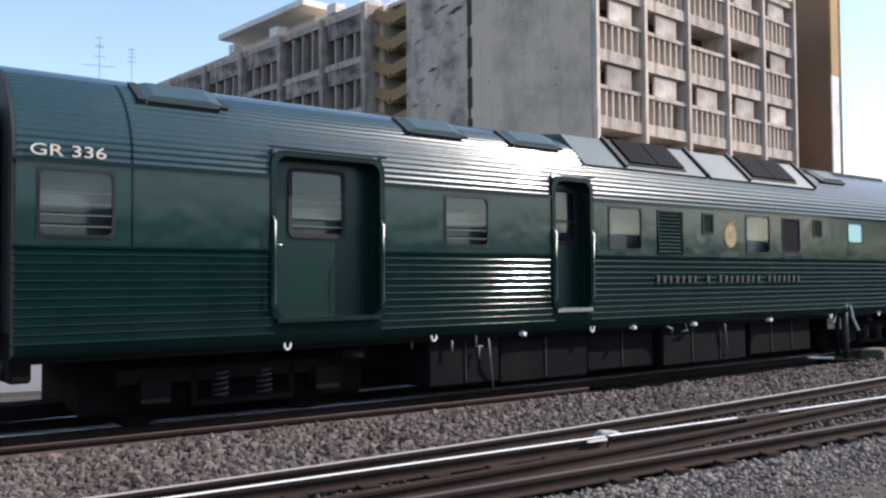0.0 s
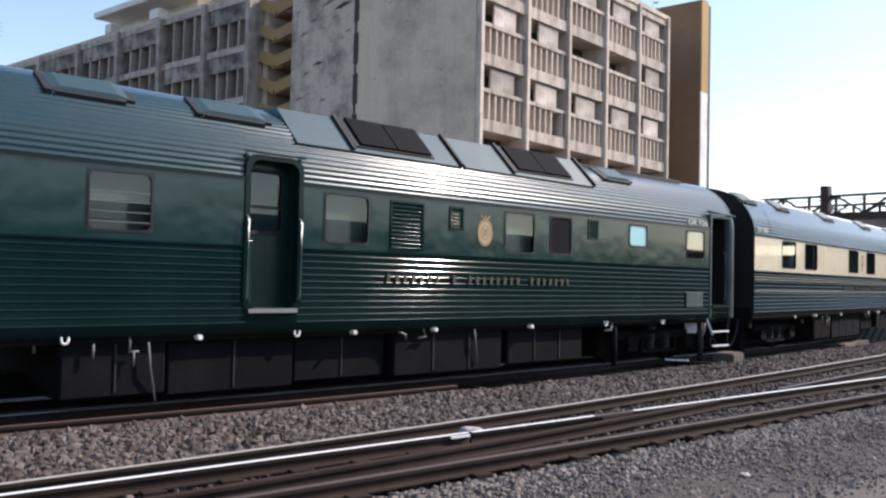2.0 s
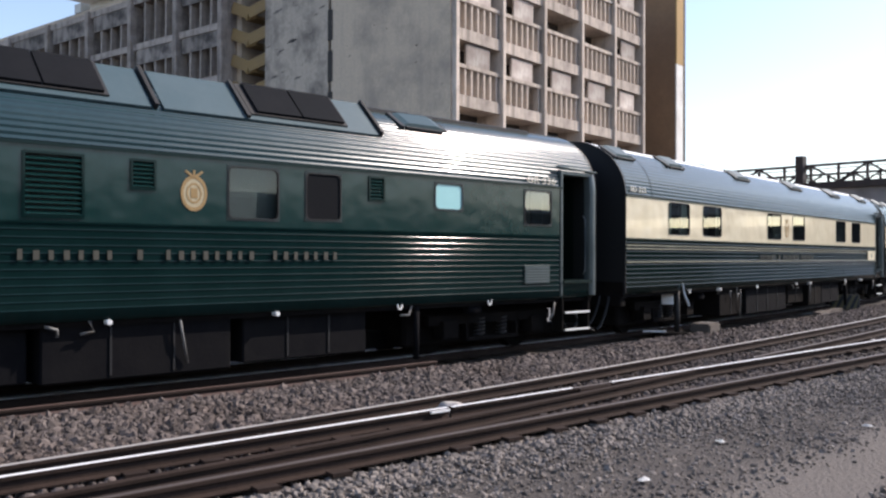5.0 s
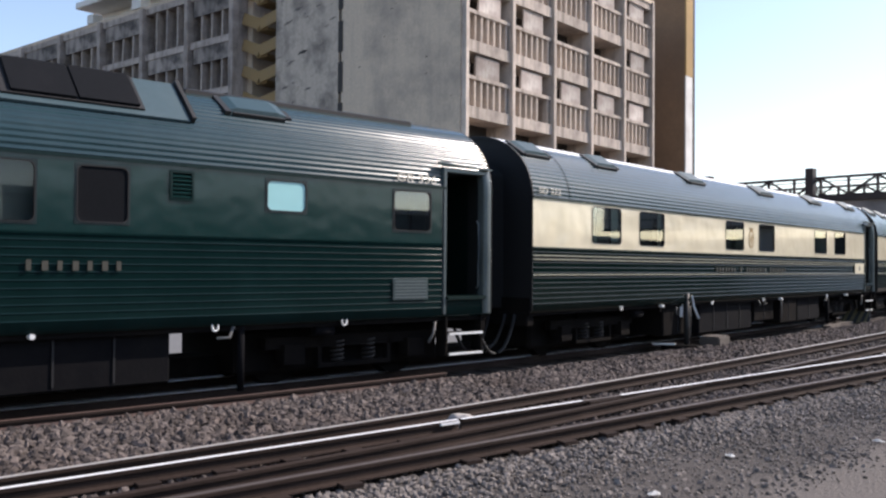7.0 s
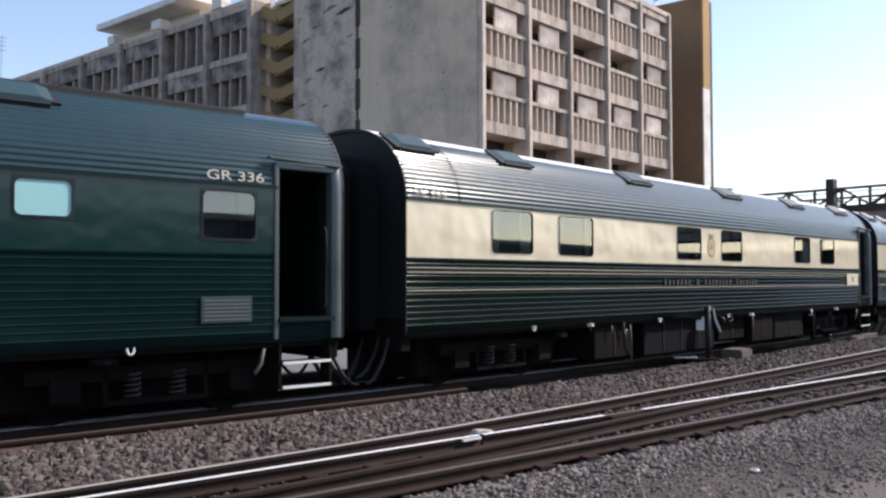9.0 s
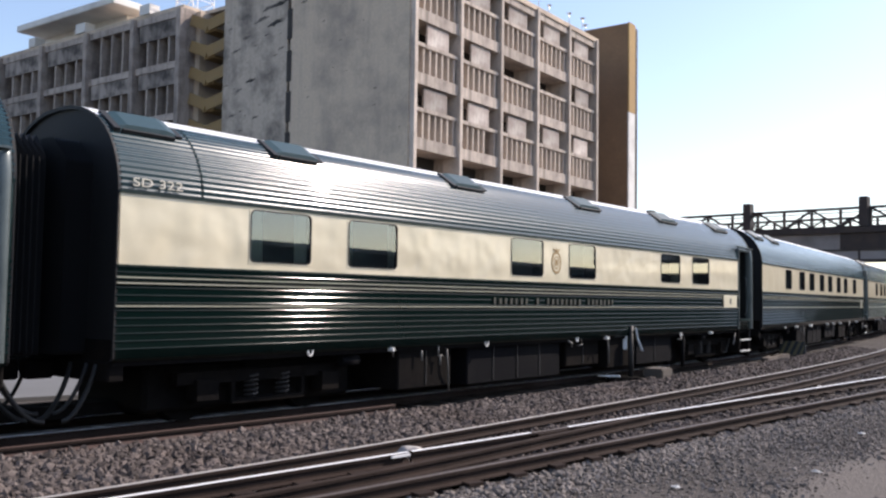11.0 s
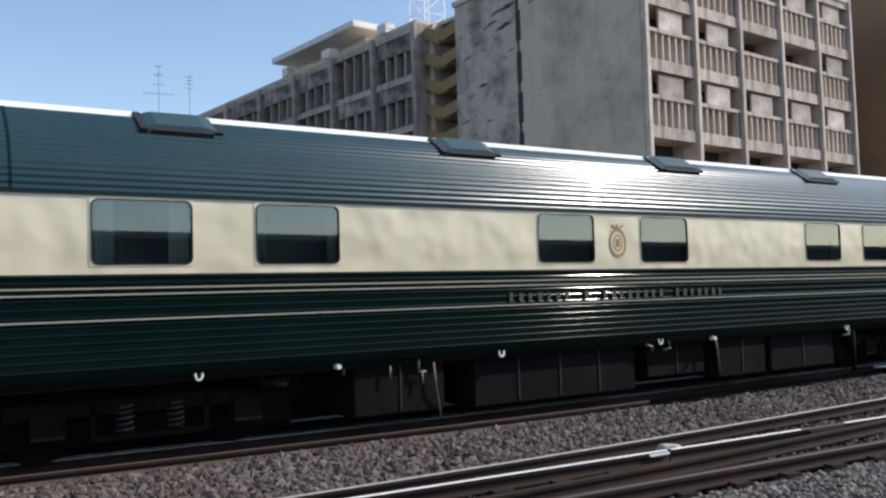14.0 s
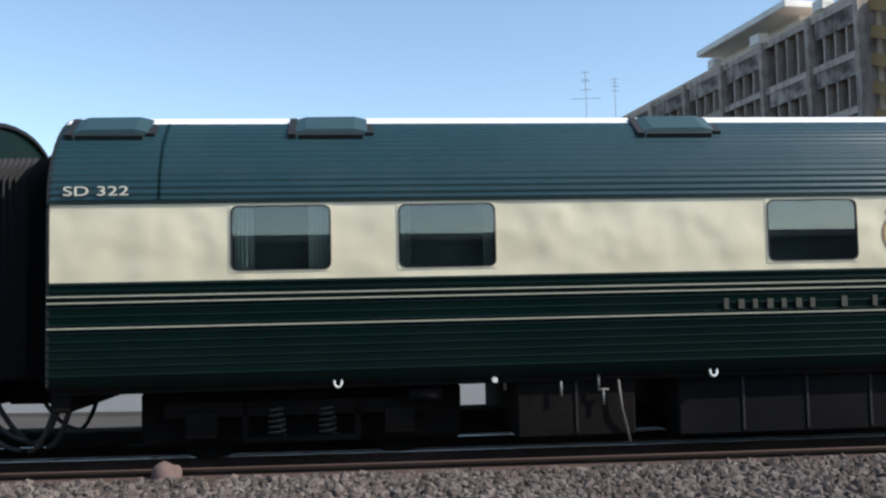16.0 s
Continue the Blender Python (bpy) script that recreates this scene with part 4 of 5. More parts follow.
for i, (x, y) in enumerate(((5.4, 4.72), (13.2, 9.0), (9.0, 4.9), (12.2, 6.0), (18.4, 10.0), (7.1, 5.3))):
    bm = bmesh.new()
    vs = []
    for a in range(9):
        r = 0.042 + 0.03 * noise.noise(Vector((a * 1.7, i, 0)))
        vs.append(bm.verts.new((r * 1.6 * math.cos(a * 0.698), r * math.sin(a * 0.698), 0.012 + 0.02 * noise.noise(Vector((a, i * 3.0, 2))))))
    top = bm.verts.new((0.02, 0.01, 0.035))
    for a in range(9):
        bm.faces.new((vs[a], vs[(a + 1) % 9], top))
    bmesh.ops.solidify(bm, geom=bm.faces[:], thickness=0.006)
    ob = part("litter", bm, WHITEPAINT)
    ob.matrix_basis = pose(x, y, GZ + 0.0, 0, 0, i * 50)
    tagged(ob, "crumpled white scrap of litter on the gravel", "litter", "litter")


# ---- the train
HALF, GUTTER, CROWN = 1.41, 2.76, 1.13
L2 = COACH / 2
REAR, FRONT = -L2 + 0.02, L2 - 0.235


def arc(deg):
    t = radians(deg)
    return -HALF * max(math.cos(t), 0) ** 0.85, GUTTER + CROWN * math.sin(t)


def arc_normal(deg):
    (y0, z0), (y1, z1) = arc(deg - 1), arc(deg + 1)
    n = Vector((0, -(z1 - z0), y1 - y0)).normalized()
    return n if n.z > 0 else -n


def ribs_side(z0, count, pitch, out=0.016):
    """Half-round horizontal ribs on the upright side, from z0 up."""
    pts = []
    for i in range(count):
        z = z0 + i * pitch
        pts += [(-HALF, z), (-HALF - 0.001, z + pitch * 0.015)]
        pts += [(-HALF - out * math.sin(math.pi * f), z + pitch * (0.02 + 0.25 * f)) for f in (0.12, 0.3, 0.5, 0.7, 0.88)]
        pts += [(-HALF - 0.001, z + pitch * 0.275), (-HALF, z + pitch * 0.29), (-HALF, z + pitch * 0.32), (-HALF, z + pitch * 0.97)]
    return pts + [(-HALF, z0 + count * pitch)]


def ribs_roof(d0, d1, count, out=0.0058):
    """Rounded corrugations that follow the curve of the roof."""
    pts = []
    for i in range(count):
        for k in range(8):
            a = d0 + (d1 - d0) * (i + k / 8) / count
            y, z = arc(a)
            n = arc_normal(min(a, 85))
            o = out * (math.cos(2 * math.pi * k / 8) - 1) * (1.0 if k in (0, 1, 7) else 0.9)
            pts.append((y + n.y * o, z + n.z * o))
    return pts + [arc(d1)]


RIB_TOP = 57.0
LOWER = [(-HALF + 0.05, 0.86), (-HALF, 0.9)] + ribs_side(0.985, 11, 0.0862, 0.0065)
ROOF_RIBS = ribs_roof(2.0, RIB_TOP, 15)
ROOF_CAP = [arc(a) for a in np.linspace(RIB_TOP, 90, 7)]
FAR_SIDE = [(-y, z) for y, z in ([(-HALF + 0.05, 0.86), (-HALF, 0.9), (-HALF, GUTTER)] + [arc(a) for a in np.linspace(2, 90, 16)])]


def panel_sheet(bm, x0, x1, z0, z1, holes, y=-HALF):
    """An upright sheet with square holes."""
    def quad(a, b, c, d):
        if b - a > 1e-4 and d - c > 1e-4:
            bm.faces.new([bm.verts.new((u, y, w)) for u, w in ((a, c), (b, c), (b, d), (a, d))])
    x = x0
    for h in sorted(h for h in holes if h[0] > x0 and h[1] < x1):
        quad(x, h[0], z0, z1)
        quad(h[0], h[1], z0, h[2])
        quad(h[0], h[1], h[3], z1)
        x = h[1]
    quad(x, x1, z0, z1)


def window(parent, x0, x1, z0, z1, glass, frame_mat, curtains=0.0):
    """A window set into the side: frame, pane, and curtains behind it."""
    bm = ring(bmesh.new(), rounded(x0 + 0.012, x1 - 0.012, z0 + 0.012, z1 - 0.012, 0.075), rounded(x0 - 0.008, x1 + 0.008, z0 - 0.008, z1 + 0.008, 0.012), -HALF - 0.006, -HALF + 0.012)
    w = part("window", bm, frame_mat, parent)
    bm = ring(bmesh.new(), rounded(x0 + 0.024, x1 - 0.024, z0 + 0.024, z1 - 0.024, 0.07), rounded(x0 + 0.011, x1 - 0.011, z0 + 0.011, z1 - 0.011, 0.075), -HALF - 0.013, -HALF + 0.02)
    part("gasket", bm, RUBBER, w)
    pane = part("pane", plate(bmesh.new(), rounded(x0 + 0.012, x1 - 0.012, z0 + 0.012, z1 - 0.012, 0.07), -HALF + 0.002, -HALF + 0.008), glass, w)
    if glass in (GLASS, GLASS_A):
        pane.visible_shadow = False
        deep, spare = (0.1, 0.05) if glass is GLASS_A else (0.45, 0.3)
        part("backing", box(bmesh.new(), x0 - spare, x1 + spare, -HALF + deep, -HALF + deep + 0.02, z0 - spare, z1 + min(spare, 0.2)), DIMLINING if glass is GLASS_A else BLUELINING, w)
    if curtains:
        for a, b in ((x0 + 0.04, x0 + 0.04 + curtains), (x1 - 0.04 - curtains, x1 - 0.04)):
            bm = bmesh.new()
            n = 14
            top = [bm.verts.new((a + (b - a) * i / n, -HALF + 0.07 + 0.018 * math.sin(i * 2.1), z1)) for i in range(n + 1)]
            low = [bm.verts.new((a + (b - a) * i / n, -HALF + 0.07 + 0.022 * math.sin(i * 2.1 + 0.3), z0)) for i in range(n + 1)]
            for i in range(n):
                bm.faces.new((top[i], low[i], low[i + 1], top[i + 1])).smooth = True
            bmesh.ops.solidify(bm, geom=bm.faces[:], thickness=0.004)
            part("curtain", bm, CURTAIN, w)
    return w


def louvre(parent, x0, x1, z0, z1, count):
    bm = ring(bmesh.new(), rounded(x0 + 0.02, x1 - 0.02, z0 + 0.02, z1 - 0.02, 0.01, 1), rounded(x0 - 0.01, x1 + 0.01, z0 - 0.01, z1 + 0.01, 0.01, 1), -HALF - 0.016, -HALF + 0.03)
    g = part("louvre", bm, GREEN, parent, "dark green slatted ventilation louvre")
    part("backing", box(bmesh.new(), x0, x1, -HALF + 0.045, -HALF + 0.06, z0, z1), BLACKPAINT, g)
    for i in range(count):
        z = z0 + 0.03 + (z1 - z0 - 0.05) * i / count
        bm = bmesh.new()
        tilted = [(x, -HALF + y, z + w) for x in (x0 + 0.015, x1 - 0.015) for y, w in ((0.012, 0.034), (-0.016, 0.004), (-0.014, -0.004), (0.016, 0.028))]
        vs = [bm.verts.new(c) for c in tilted]
        for i0, i1 in ((0, 1), (1, 2), (2, 3), (3, 0)):
            bm.faces.new((vs[i0], vs[i1], vs[i1 + 4], vs[i0 + 4]))
        bmesh.ops.recalc_face_normals(bm, faces=bm.faces[:])
        part("slat", bm, GREEN_PANEL, g)


def door(parent, x0, x1, leaf_mat, frame_mat, is_open=False, z0=1.16, z1=3.04):
    """A recessed entrance: the lining, the leaf at its back with a window, rounded surround, grab rails, sill."""
    depth = 0.26
    if is_open:
        d = end_doorway(parent, x0, x1, z0, z1)
        depth = 0.42
    else:
        d = part("doorway", ring(bmesh.new(), rounded(x0 + 0.02, x1 - 0.02, z0 + 0.01, z1 - 0.02, 0.14), rounded(x0 - 0.05, x1 + 0.05, z0 - 0.05, z1 + 0.045, 0.17), -HALF - 0.02, -HALF + 0.10), frame_mat, parent)
    bm = bmesh.new()
    box(bm, x0 - 0.03, x0 + 0.0, -HALF + 0.02, -HALF + depth, z0 - 0.05, z1 + 0.05)
    box(bm, x1, x1 + 0.03, -HALF + 0.02, -HALF + depth, z0 - 0.05, z1 + 0.05)
    box(bm, x0, x1, -HALF + 0.06, -HALF + depth, z1, z1 + 0.03)
    part("lining", bm, leaf_mat if not is_open else INTERIOR, d)
    part("sill", box(bmesh.new(), x0 + 0.02, x1 - 0.02, -HALF - 0.05, -HALF + depth, z0 - 0.04, z0 + 0.012), STEEL if x1 - x0 < 0.8 else DARKGREEN, d)
    if is_open:
        bm = bmesh.new()
        box(bm, x0 - 0.3, x1 + 0.0, -HALF + 1.6, -HALF + 1.64, z0 - 0.05, z1 + 0.05)
        box(bm, x0 - 0.34, x0 - 0.3, -HALF + depth, -HALF + 1.6, z0 - 0.05, z1 + 0.05)
        box(bm, x0 - 0.3, x1 + 0.0, -HALF + depth, -HALF + 1.6, z1, z1 + 0.04)
        part("vestibule", bm, INTERIOR, d)
    else:
        wide = x1 - x0 > 1
        wx0, wx1 = (x0 + (x1 - x0) * 0.22, x0 + (x1 - x0) * 0.72) if wide else (x0 + 0.1, x1 - 0.12)
        wz0, wz1 = z0 + 0.97, z1 - 0.14
        back = -HALF + depth - 0.03
        bm = bmesh.new()
        panel_sheet(bm, x0, x1, z0, z1, [(wx0, wx1, wz0, wz1)], back)
        leaf = part("door_leaf", bm, leaf_mat, d)
        part("frame", ring(bmesh.new(), rounded(wx0 + 0.02, wx1 - 0.02, wz0 + 0.02, wz1 - 0.02, 0.06), rounded(wx0 - 0.03, wx1 + 0.03, wz0 - 0.03, wz1 + 0.03, 0.09), back - 0.02, back + 0.01), RUBBER, leaf)
        pane = part("pane", plate(bmesh.new(), rounded(wx0, wx1, wz0, wz1, 0.06), back - 0.008, back - 0.002), GLASS_A, leaf)
        pane.visible_shadow = False
        part("backing", box(bmesh.new(), wx0 - 0.1, wx1 + 0.1, back + 0.05, back + 0.07, wz0 - 0.08, wz1 + 0.06), DIMLINING, leaf)
        if wide:
            for k in range(5):
                part("window_bar", box(bmesh.new(), wx0 + 0.02, wx1 - 0.02, back - 0.016, back - 0.009, wz0 + 0.1 + 0.1 * k, wz0 + 0.112 + 0.1 * k), BARGREY, leaf)
        else:
            part("window_bar", box(bmesh.new(), wx0, wx1, back - 0.02, back - 0.009, wz0 + 0.3, wz0 + 0.34), leaf_mat, leaf)
        part("handle", rod(bmesh.new(), (x0 + 0.1, back - 0.04, z0 + 0.85), (x0 + 0.22, back - 0.04, z0 + 0.85), 0.014), CHROME, leaf)
        # thin chrome rod added as the highlight along the foot of the opening
        part("edge_highlight", rod(bmesh.new(), (x0 + 0.12, -HALF - 0.022, z0 - 0.005), (x1 - 0.2, -HALF - 0.022, z0 - 0.005), 0.008, 6), CHROME, d)
        part("rain_strip", beam(bmesh.new(), (x0 - 0.08, -HALF - 0.03, z1 + 0.07), (x1 + 0.06, -HALF - 0.03, z1 + 0.06), 0.03, 0.025), frame_mat, d)
    for x, y in ((x0 - 0.02, -HALF), (x1 + 0.0, -HALF)) if not is_open else ((x1 - 0.09, -HALF + 0.14),):
        bm = bmesh.new()
        pts = [(x, y - 0.02, 1.27), (x, y - 0.07, 1.34), (x, y - 0.07, 2.25), (x, y - 0.02, 2.32)]
        tube(bm, pts, 0.013)
        part("grab_rail", bm, GRABRAIL, d)
    return d


def end_doorway(parent, x0, x1, z0, z1):
    """The open end entrance: a slim jamb, a broad rounded corner post and a projecting rain hood."""
    bm = bmesh.new()
    box(bm, x0 - 0.05, x0 + 0.02, -HALF - 0.018, -HALF + 0.08, z0 - 0.26, z1 + 0.02)
    bmesh.ops.bevel(bm, geom=bm.edges[:], offset=0.012, segments=2, affect="EDGES")
    d = part("doorway", bm, JAMB, parent)
    # the corner post follows the shell's side and leans in with the roof
    spine = [(-HALF - 0.012, z0 - 0.26), (-HALF - 0.012, GUTTER - 0.05)] + [(y - 0.012, z) for y, z in (arc(a) for a in (4, 9, 14, 19))]
    half, deep = 0.075, 0.12
    section = [(half * math.cos(radians(a)), -0.045 * math.sin(radians(a))) for a in range(0, 181, 30)]
    section = [(half, deep)] + section + [(-half, deep)]
    bm = bmesh.new()
    last = None
    for y, z in spine:
        loop = [bm.verts.new((x1 + 0.0 + u, y + w, z)) for u, w in section]
        if last:
            for q in range(len(section) - 1):
                bm.faces.new((last[q], last[q + 1], loop[q + 1], loop[q])).smooth = True
        last = loop
    bm.faces.new(last)
    part("corner_post", bm, JAMB, d, "pale worn rounded corner post")
    bm = bmesh.new()
    beam(bm, (x0 - 0.14, -HALF - 0.02, z1 + 0.1), (x1 + 0.06, -HALF - 0.02, z1 + 0.06), 0.09, 0.022)
    part("rain_hood", bm, JAMB, d)
    part("head_rail", bevelled(x0 - 0.04, x1, -HALF - 0.012, -HALF + 0.08, z1 - 0.03, z1 + 0.04, 0.01, 1), JAMB, d)
    return d


def roof_vent(parent, x0, x1, material):
    """A hooded ventilator on the roof's shoulder: a flat folded plate over a dark open box."""
    a = 63.0
    y, z = arc(a)
    n = arc_normal(a)
    tilt = math.degrees(math.atan2(n.y, n.z)) - 5
    m = Matrix.Translation((0, y, z)) @ pose(0, 0, 0, -tilt, 0, 0)
    outline = [(x0, 0.02), (x0 + 0.07, -0.12), (x0 + 0.05, -0.2), (x1 - 0.05, -0.2), (x1 - 0.07, -0.12), (x1, 0.02), (x1 - 0.03, 0.22), (x0 + 0.03, 0.22)]
    bm = bmesh.new()
    lift = [0.12, 0.105, 0.075, 0.075, 0.105, 0.12, 0.16, 0.16]
    top = [bm.verts.new(m @ Vector((u, w, h))) for (u, w), h in zip(outline, lift)]
    low = [bm.verts.new(m @ Vector((u, w, h - 0.022))) for (u, w), h in zip(outline, lift)]
    bm.faces.new(top)
    bm.faces.new(low[::-1])
    for i in range(8):
        bm.faces.new((top[i], low[i], low[(i + 1) % 8], top[(i + 1) % 8]))
    bmesh.ops.recalc_face_normals(bm, faces=bm.faces[:])
    v = part("roof_vent", bm, material, parent)
    bm = box(bmesh.new(), x0 + 0.05, x1 - 0.05, -0.15, 0.2, -0.1, 0.05, m)
    part("vent_box", bm, UNDER, v)
    bm = bmesh.new()
    box(bm, x0 - 0.015, x0 + 0.05, -0.1, 0.18, -0.08, 0.05, m)
    box(bm, x1 - 0.05, x1 + 0.015, -0.1, 0.12, -0.08, 0.05, m)
    part("vent_mouth", bm, UNDER, v)


def roof_vent(parent, x0, x1, material):
    """A hooded ventilator lying on the roof's shoulder, with a dark open end."""
    a = 52.0
    y, z = arc(a)
    n = arc_normal(a)
    tilt = math.degrees(math.atan2(n.y, n.z))
    m = Matrix.Translation((0, y, z)) @ pose(0, 0, 0, -tilt, 0, 0)
    bm = bmesh.new()
    prof = [(x0, 0.015), (x0 + 0.12, 0.05), (x1 - 0.14, 0.055), (x1, 0.02)]
    ring_lo = [bm.verts.new(m @ Vector((x, s * 0.22, -0.05))) for x, h in prof for s in (-1, 1)]
    ring_hi = [bm.verts.new(m @ Vector((x, s * 0.17, h))) for x, h in prof for s in (-1, 1)]
    for i in range(3):
        k = 2 * i
        bm.faces.new((ring_hi[k], ring_hi[k + 2], ring_hi[k + 3], ring_hi[k + 1]))
        bm.faces.new((ring_lo[k], ring_lo[k + 2], ring_hi[k + 2], ring_hi[k]))
        bm.faces.new((ring_lo[k + 1], ring_hi[k + 1], ring_hi[k + 3], ring_lo[k + 3]))
    bm.faces.new((ring_lo[0], ring_hi[0], ring_hi[1], ring_lo[1]))
    bm.faces.new((ring_lo[6], ring_lo[7], ring_hi[7], ring_hi[6]))
    v = part("roof_vent", bm, material, parent)
    bm = bmesh.new()
    box(bm, x0 + 0.05, x1 - 0.05, -0.25, -0.215, -0.04, 0.015, m)
    box(bm, x0 - 0.06, x0 + 0.02, -0.24, 0.2, -0.04, 0.022, m)
    box(bm, x1 - 0.02, x1 + 0.07, -0.2, 0.02, -0.04, 0.018, m)
    part("shadow_gap", bm, BLACKPAINT, v)


def glyphs(text, size):
    cu = bpy.data.curves.new("letter", "FONT")
    cu.body, cu.size, cu.extrude = text, size, 0.003
    tmp = bpy.data.objects.new("letter", cu)
    me = bpy.data.meshes.new_from_object(tmp)
    bpy.data.objects.remove(tmp)
    return me, max(v.co.x for v in me.vertices)


def lettering(parent, text, x, z, size, material, width):
    """A painted number in the built-in font, each character a thin mesh."""
    stretch = width / glyphs(text, size)[1]
    a = math.degrees(math.asin(min(max((z - GUTTER) / CROWN, 0), 1)))
    n = arc_normal(max(a, 3))
    y, _ = arc(max(a, 0))
    lean = math.degrees(math.atan2(n.z, -n.y))
    for k, letter in enumerate(text):
        if letter == " ":
            continue
        me, right = glyphs(letter, size)
        me.materials.append(material)
        ob = new("letter", me)
        ob.parent = parent
        start = glyphs(text[:k + 1], size)[1] - right
        ob.matrix_basis = pose(x + start * stretch, y - 0.022, z, 90 - lean * 0.6, 0, 0) @ Matrix.Diagonal((stretch, 1, 1, 1))


def letter_bars(parent, x0, x1, z0, z1):
    """Raised metal lettering too worn to read: one small bar a letter."""
    x, i = x0, 0
    words = (7, 1, 8, 7)
    total = sum(words) + 3 * 1.2
    step = (x1 - x0) / total
    for w in words:
        for k in range(w):
            tall = z1 if k == 0 else z1 - 0.012
            bm = box(bmesh.new(), x + step * 0.2, x + step * (0.52 + 0.08 * (i % 2)), -HALF - 0.028, -HALF - 0.018, z0, tall)
            part("lettering_bar", bm, LETTER, parent)
            x += step
            i += 1
        x += step * 1.2


def emblem(parent, x, z, on_green):
    """A round painted crest under a bow of leaves, as plain shapes."""
    def disc(r0, r1, y, mat, sx=0.8):
        n = 28
        bm = bmesh.new()
        ring(bm, [(x + sx * r0 * math.cos(2 * math.pi * i / n), z + r0 * math.sin(2 * math.pi * i / n)) for i in range(n)], [(x + sx * r1 * math.cos(2 * math.pi * i / n), z + r1 * math.sin(2 * math.pi * i / n)) for i in range(n)], y, -HALF - 0.001)
        return part("ring", bm, mat, root)
    root = part("emblem", plate(bmesh.new(), [(x + 0.16 * math.cos(2 * math.pi * i / 28), z + 0.2 * math.sin(2 * math.pi * i / 28)) for i in range(28)], -HALF - 0.005, -HALF - 0.001), CRESTCREAM if on_green else CREAM, parent, "gold and cream painted crest")
    disc(0.17, 0.215, -HALF - 0.008, GOLD)
    disc(0.10, 0.125, -HALF - 0.008, GOLD)
    part("bar", box(bmesh.new(), x - 0.045, x + 0.045, -HALF - 0.009, -HALF - 0.004, z - 0.06, z + 0.06), GOLD, root)
    for k in (-1, 0, 1):
        bm = bmesh.new()
        beam(bm, (x + 0.02 * k, -HALF - 0.006, z + 0.2), (x + 0.11 * k, -HALF - 0.006, z + 0.262 + (0.012 if k == 0 else 0)), 0.01, 0.028)
        part("leaf", bm, GOLD, root)


def make_bogie(parent, x):
    """A two-axle truck: side frames, springs, axle boxes, brake gear; its wheelsets turn."""
    b = new("bogie")
    b.parent = parent
    b.matrix_basis = pose(x, 0, 0)
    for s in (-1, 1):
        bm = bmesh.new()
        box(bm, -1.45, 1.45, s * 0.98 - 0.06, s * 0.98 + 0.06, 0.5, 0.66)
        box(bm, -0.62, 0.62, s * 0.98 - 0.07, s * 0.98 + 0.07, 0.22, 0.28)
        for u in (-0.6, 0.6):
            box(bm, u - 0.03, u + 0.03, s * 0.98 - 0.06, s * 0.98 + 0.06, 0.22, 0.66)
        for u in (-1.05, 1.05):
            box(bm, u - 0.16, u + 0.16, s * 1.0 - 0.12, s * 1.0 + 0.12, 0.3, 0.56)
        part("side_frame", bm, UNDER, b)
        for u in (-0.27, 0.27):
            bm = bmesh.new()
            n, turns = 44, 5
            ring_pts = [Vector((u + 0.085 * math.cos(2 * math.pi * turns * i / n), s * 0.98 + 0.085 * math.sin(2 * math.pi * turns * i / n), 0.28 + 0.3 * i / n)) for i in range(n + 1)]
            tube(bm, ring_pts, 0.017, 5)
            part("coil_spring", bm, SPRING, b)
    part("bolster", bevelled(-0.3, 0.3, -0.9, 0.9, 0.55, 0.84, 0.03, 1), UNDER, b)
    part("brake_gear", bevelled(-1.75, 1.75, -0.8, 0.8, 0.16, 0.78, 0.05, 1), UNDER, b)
    sets = []
    for u in (-1.05, 1.05):
        bm = bmesh.new()
        rod(bm, (0, -0.85, 0), (0, 0.85, 0), 0.07, 10)
        w = part("wheelset", bm, UNDER, b)
        w.matrix_basis = pose(u, 0, 0.43)
        for s in (-1, 1):
            bm = bmesh.new()
            rod(bm, (0, s * 0.5, 0), (0, s * 0.61, 0), 0.43, 28)
            rod(bm, (0, s * 0.485, 0), (0, s * 0.5, 0), 0.46, 28)
            for k in range(5):
                a = 2 * math.pi * k / 5
                rod(bm, (0.26 * math.cos(a), s * 0.61, 0.26 * math.sin(a)), (0.26 * math.cos(a), s * 0.618, 0.26 * math.sin(a)), 0.06, 8)
            for f in bm.faces:
                f.smooth = False
            wheel_mesh = bpy.data.meshes.new("wheel")
            bm.to_mesh(wheel_mesh)
            bm.free()
            wheel_mesh.materials.append(UNDER)
            # the two discs ride on the axle's own mesh
            j = bmesh.new()
            j.from_mesh(w.data)
            j.from_mesh(wheel_mesh)
            j.to_mesh(w.data)
            j.free()
            bpy.data.meshes.remove(wheel_mesh)
        sets.append((w, u))
    return sets


WHEELS = []


def lifting_hook(parent, x):
    bm = bmesh.new()
    pts = [(x + 0.038 * math.cos(radians(a)), -HALF + 0.02, 0.86 + 0.05 * math.sin(radians(a))) for a in range(180, 361, 30)]
    pts = [(x - 0.038, -HALF + 0.02, 0.9)] + pts + [(x + 0.038, -HALF + 0.02, 0.9)]
    tube(bm, pts, 0.014, 6)
    part("lifting_hook", bm, WHITEPAINT, parent)


def pipe_end(parent, x, z=0.84):
    bm = bmesh.new()
    rod(bm, (x, -HALF - 0.02, z), (x, -HALF + 0.3, z), 0.03, 10)
    part("pipe_end", bm, WHITEPAINT, parent)


